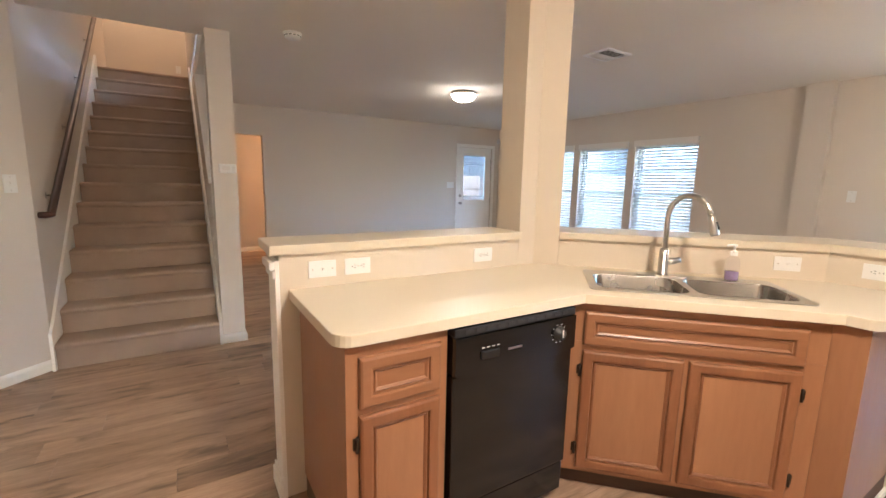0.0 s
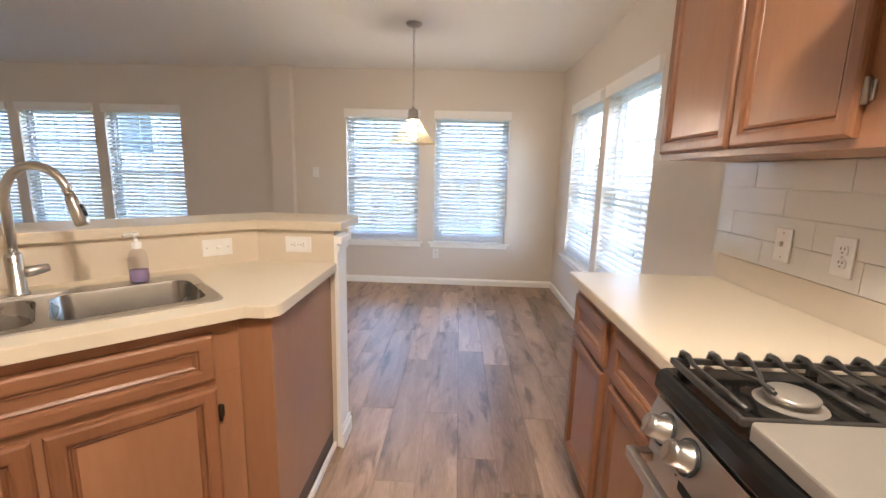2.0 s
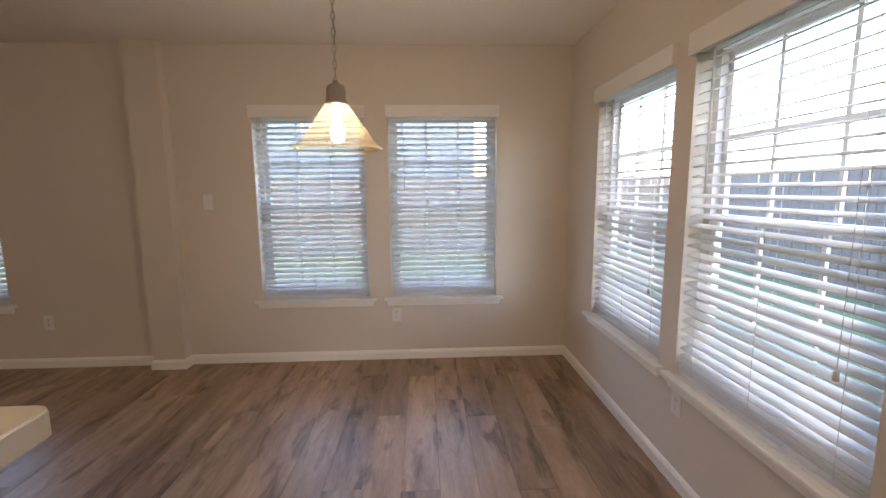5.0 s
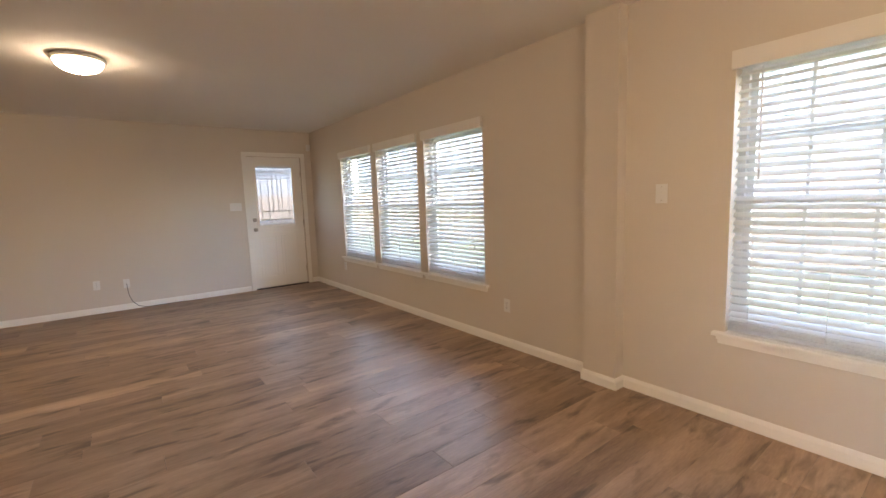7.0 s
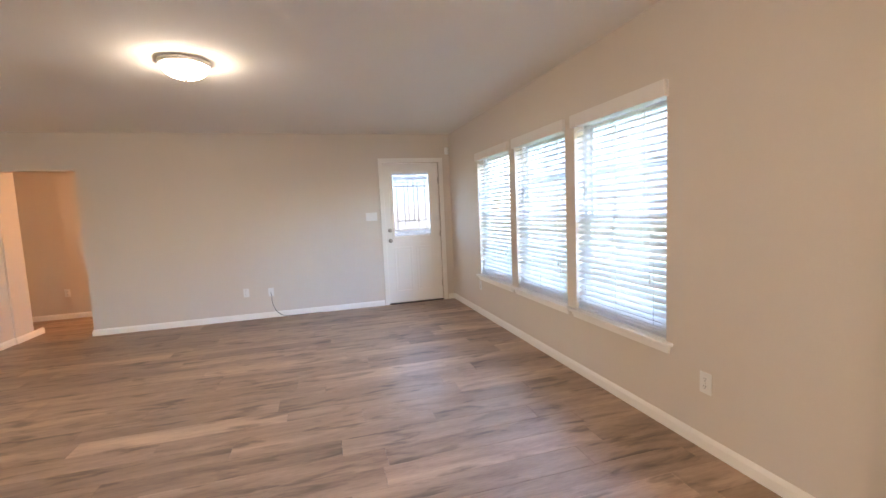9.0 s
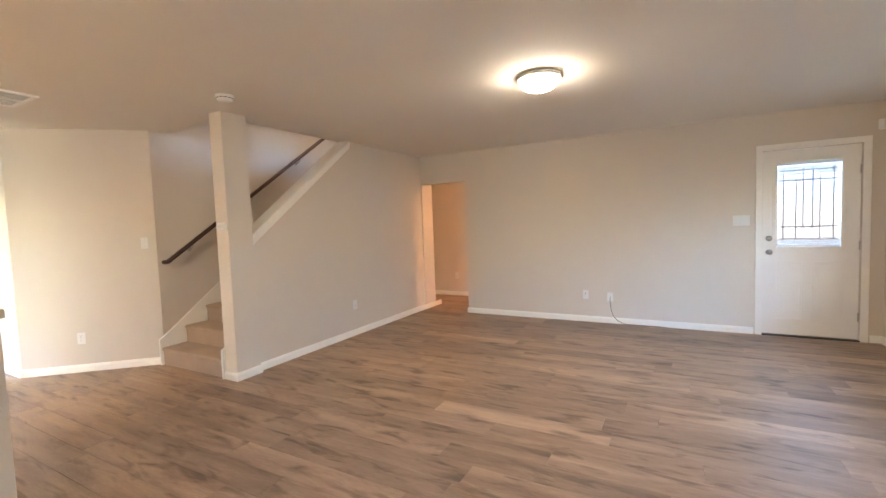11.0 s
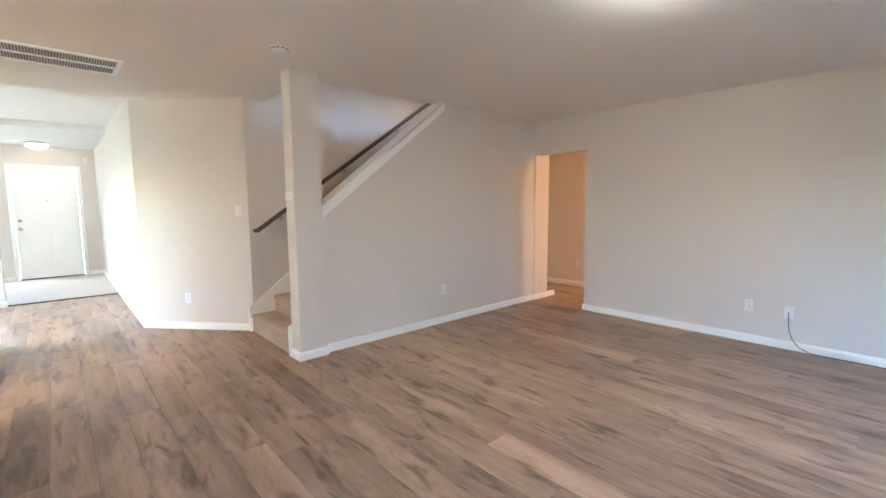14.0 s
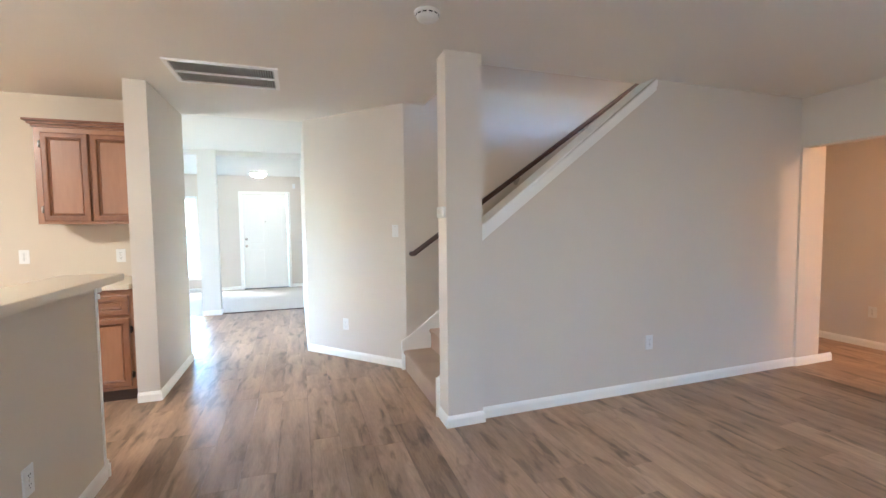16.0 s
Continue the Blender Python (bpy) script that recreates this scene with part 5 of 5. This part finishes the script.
plate("wall_outlet", "white duplex wall outlet on the long wall", "outlet", pose(3.605, NORTH, 0.362))
plate("cable_outlet", "white cable jack plate on the long wall", "outlet", pose(3.911, NORTH, 0.345), "jack")
plate("light_switch", "white three-gang light switch beside the patio door", "light switch", pose(5.312, NORTH, 1.289), "switch", 3)
plate("light_switch", "white wall light switch beside the dining windows", "light switch", pose(EAST, 1.933, 1.289, 0, 0, -90), "switch")
plate("wall_outlet", "white duplex wall outlet under the dining windows", "outlet", pose(EAST, 0.519, 0.372, 0, 0, -90))
plate("wall_outlet", "white duplex wall outlet beside the living windows", "outlet", pose(EAST, 3.23, 0.366, 0, 0, -90))
plate("wall_outlet", "white duplex wall outlet below the corner window", "outlet", pose(EAST, 6.49, 0.372, 0, 0, -90))
plate("wall_outlet", "white duplex wall outlet below the side windows", "outlet", pose(4.938, SOUTH, 0.392, 0, 0, 180))
plate("wall_outlet", "white duplex wall outlet on the stair wall", "outlet", pose(1.085, 5.90, 0.388, 0, 0, 90))
ax, ay = -1.03, 3.36
ang = math.degrees(math.atan2(4.21 - 3.36, -0.09 + 1.03))
dx, dy = math.cos(radians(ang)), math.sin(radians(ang))
plate("light_switch", "white wall light switch on the angled wall", "light switch", pose(ax + 1.16 * dx, ay + 1.16 * dy, 1.286, 0, 0, ang), "switch")
plate("wall_outlet", "white duplex wall outlet on the angled wall", "outlet", pose(ax + 0.53 * dx, ay + 0.53 * dy, 0.345, 0, 0, ang))
for x, kd in ((1.225, "switch"), (1.378, "outlet"), (2.052, "outlet")):
    plate("wall_outlet" if kd == "outlet" else "light_switch", "white sideways duplex outlet above the counter" if kd == "outlet" else "white sideways switch plate above the counter", "outlet" if kd == "outlet" else "light switch", pose(x, 2.14, 0.988) @ pose(0, 0, 0, 0, 90, 0), kd)
plate("light_switch", "white sideways double switch beside the sink", "light switch", pose(3.2715, 1.2735, 0.990, 0, 0, -45) @ pose(0, 0, 0, 0, 90, 0), "switch")
plate("wall_outlet", "white sideways duplex outlet at the counter end", "outlet", pose(3.39, 0.97, 0.992, 0, 0, -90) @ pose(0, 0, 0, 0, 90, 0))
plate("wall_outlet", "white duplex wall outlet low on the half wall", "outlet", pose(1.706, 2.27, 0.372, 0, 0, 180))
plate("light_switch", "beige switch plate on the tiled wall", "light switch", pose(3.009, -0.8465, 1.112, 0, 0, 180), "switch", 1, TRIM)
plate("wall_outlet", "white duplex outlet on the tiled wall", "outlet", pose(2.779, -0.8465, 1.116, 0, 0, 180))
plate("wall_outlet", "white duplex outlet on the kitchen wall", "outlet", pose(-0.70, 1.144, 1.11, 0, 0, 90))
plate("wall_outlet", "white duplex outlet under the wall cabinet", "outlet", pose(-0.70, 1.812, 1.10, 0, 0, 90))
plate("wall_outlet", "white duplex outlet on the passage wall", "outlet", pose(1.00, 8.95, 0.378))
plate("light_switch", "white wall switch at the head of the stairs", "light switch", pose(0.84, 8.85, 3.05), "switch")

thermo = thing("thermostat", "white wall thermostat with small display on the post", "thermostat", pose(1.07, 4.185, 1.42))
part("body", box(B(), -0.062, 0.062, -0.026, -0.0004, -0.036, 0.036, 0.009), WHITE, thermo)
part("display", box(B(), -0.040, 0.016, -0.0275, -0.0262, -0.014, 0.018, 0.0005), GROUT, thermo, "grey display")
for z in (0.010, -0.008):
    part("button", box(B(), 0.030, 0.046, -0.0285, -0.0262, z - 0.006, z + 0.006, 0.001), GROUT, thermo)

sensor = thing("motion_sensor", "small white motion sensor in the ceiling corner", "sensor", pose(6.452, 7.562, 2.195, 0, 0, -45))
part("body", box(B(), -0.028, 0.028, -0.024, 0.022, -0.05, 0.05, 0.010), WHITE, sensor)
part("lens", box(B(), -0.020, 0.020, -0.0285, -0.0242, -0.038, 0.004, 0.004), SASH, sensor)
sensor2 = thing("motion_sensor", "small white sensor beside the entry door", "sensor", pose(-6.2, 3.22, 2.215, 0, 0, 90))
part("body", box(B(), -0.030, 0.030, -0.035, -0.0004, -0.05, 0.05, 0.010), WHITE, sensor2)
part("lens", box(B(), -0.020, 0.020, -0.0395, -0.0352, -0.038, 0.004, 0.004), SASH, sensor2)

cable = thing("coaxial_cable", "thin black cable drooping from the wall jack to the floor", "cable")
part("lead", tube(B(), [(3.911, 7.592, 0.345), (3.912, 7.575, 0.335), (3.915, 7.566, 0.27), (3.925, 7.564, 0.18), (3.955, 7.562, 0.10), (4.01, 7.560, 0.04), (4.09, 7.562, 0.008), (4.20, 7.575, 0.0045), (4.38, 7.580, 0.0045), (4.56, 7.574, 0.0045)], 0.0033, 8), CABLE_BLACK, cable)

# ---- outside ----
bm = B()
for a in ((-400, 400),):
    vs = [bm.verts.new(p) for p in ((-400, -400, -0.16), (400, -400, -0.16), (400, 400, -0.16), (-400, 400, -0.16))]
    bm.faces.new(vs)
solid("ground", bm, GRASS, "green lawn around the house", "lawn")
solid("patio_slab", box(B(), 4.8, 7.2, 7.9, 10.0, -0.16, -0.03), CONCRETE, "concrete slab outside the patio door", "patio")


def fence(label, m, length):
    f = thing("fence", label, "fence", m)
    board = mesh_of("board", box(B(), -0.068, 0.068, -0.009, 0.009, 0.03, 1.80, 0.003), FENCE)
    k = 0
    x = 0.07
    while x < length:
        shared("board", board, f, pose(x, 0.004 * (k % 3), 0.01 * math.sin(k * 1.7), 0, 0.25 * math.sin(k * 2.3), 0))
        x += 0.144
        k += 1
    for z in (0.35, 1.45):
        part("rail", box(B(), 0, length, 0.022, 0.060, z, z + 0.085), FENCE, f)
    x = 0.1
    while x < length:
        part("post", box(B(), x - 0.045, x + 0.045, 0.062, 0.150, 0, 1.75), FENCE, f)
        x += 2.4
    return f


fence("weathered cedar board fence behind the lawn", pose(13.0, 17.0, -0.16, 0, 0, -90), 23.0)
fence("weathered cedar board fence beside the neighbouring house", pose(13.0, -6.0, -0.16, 0, 0, 180), 10.0)
fence("weathered cedar board fence beyond the patio", pose(2.0, 17.0, -0.16), 11.0)


def house(label, m, w, d, h, rise, wins):
    """A neighbouring house: boarded walls, gable roof and windows."""
    c = thing("house", label, "house", m)
    bm = B()
    box(bm, 0, w, 0, d, 0, h)
    k = 0
    while 0.2 * k < h:
        box(bm, -0.012, w + 0.012, -0.016, -0.0005, 0.2 * k + 0.012, 0.2 * k + 0.196)
        k += 1
    part("wall", bm, SIDING, c, "pale blue-grey boarded wall")
    bm = B()
    pts = [(-0.4, h - 0.1), (d / 2, h + rise), (d + 0.4, h - 0.1), (d + 0.4, h + 0.05), (d / 2, h + rise + 0.16), (-0.4, h + 0.05)]
    l = [bm.verts.new((-0.4, y, z)) for y, z in pts]
    r = [bm.verts.new((w + 0.4, y, z)) for y, z in pts]
    bm.faces.new(l), bm.faces.new(r[::-1])
    for k in range(6):
        bm.faces.new((l[k], r[k], r[(k + 1) % 6], l[(k + 1) % 6]))
    part("roof", bm, ROOF, c, "grey shingle roof")
    bm = B()
    for x in (0.0, w - 0.05):
        vs = [bm.verts.new((x + e, y, z)) for e in (0, 0.05) for y, z in ((0, h - 0.02), (d, h - 0.02), (d / 2, h + rise - 0.02))]
        bm.faces.new(vs[:3]), bm.faces.new(vs[3:][::-1])
        for k in range(3):
            bm.faces.new((vs[k], vs[(k + 1) % 3], vs[3 + (k + 1) % 3], vs[3 + k]))
    part("gable", bm, SIDING, c)
    for x, z in wins:
        fr = part("window", box(B(), x, x + 1.0, -0.06, -0.017, z, z + 1.4, 0.01), SASH, c, "white framed window")
        part("pane", box(B(), x + 0.07, x + 0.93, -0.066, -0.0605, z + 0.07, z + 0.66), DAY_PANE, fr)
        part("pane", box(B(), x + 0.07, x + 0.93, -0.066, -0.0605, z + 0.73, z + 1.33), DAY_PANE, fr)
    return c


house("pale blue-grey neighbouring house with shingle roof", pose(7.6, -5.2, -0.16, 0, 0, 180), 6.4, 9.0, 5.2, 2.2, [(1.0, 0.9), (4.0, 3.3)])
house("pale two-storey house beyond the back fence", pose(18.5, 12.5, -0.16, 0, 0, -90), 14.0, 9.0, 5.6, 2.4, [(1.5, 3.4), (4.5, 3.4), (8.0, 3.4)])
house("pale two-storey house behind the fence corner", pose(18.5, 30.0, -0.16, 0, 0, -90), 14.5, 9.0, 5.6, 2.6, [(3.0, 3.4), (9.0, 3.4)])
# Added to cover bright sky behind the patio door; no such house is known.
house("pale house added beyond the patio fence to hide bright sky", pose(0.5, 20.5, -0.16), 13.0, 9.0, 5.4, 2.4, [(2.0, 3.2), (8.5, 3.2)])

# ---- floor planks ----
PW, PL = 0.1815, 1.22
near, rest = {}, B()
rnd = random.Random(7)
y = SOUTH


def joined_plank(x0, x1, y0, y1):
    vs = [rest.verts.new((x, y_, z)) for z in (-0.006, 0.0) for x, y_ in ((x0 + 0.0006, y0 + 0.0006), (x1 - 0.0006, y0 + 0.0006), (x1 - 0.0006, y1 - 0.0006), (x0 + 0.0006, y1 - 0.0006))]
    for f in ((4, 5, 6, 7), (0, 1, 5, 4), (1, 2, 6, 5), (2, 3, 7, 6), (3, 0, 4, 7)):
        rest.faces.new([vs[i] for i in f])


while y < 8.95:
    y1 = min(y + PW, 8.95)
    x = -3.53 - rnd.random() * PL
    while x < EAST:
        x0, x1 = max(x, -3.53), min(x + PL, EAST)
        x += PL
        if x1 - x0 < 0.02:
            continue
        if x1 > 0.9 and y < 7.5 and x0 > -0.4:
            key = (round(x1 - x0, 4), round(y1 - y, 4))
            if key not in near:
                near[key] = mesh_of("plank", box(B(), 0.0006, key[0] - 0.0006, 0.0006, key[1] - 0.0006, -0.0058, 0.0, 0.0011), PLANK)
            shared("plank", near[key], floor, pose(x0, y, 0))
        elif y < 4.5 or x0 > -0.5:
            joined_plank(x0, x1, y, y1)
    y += PW
tagged(part("far_planks", rest, PLANK, floor), kind="stuff")
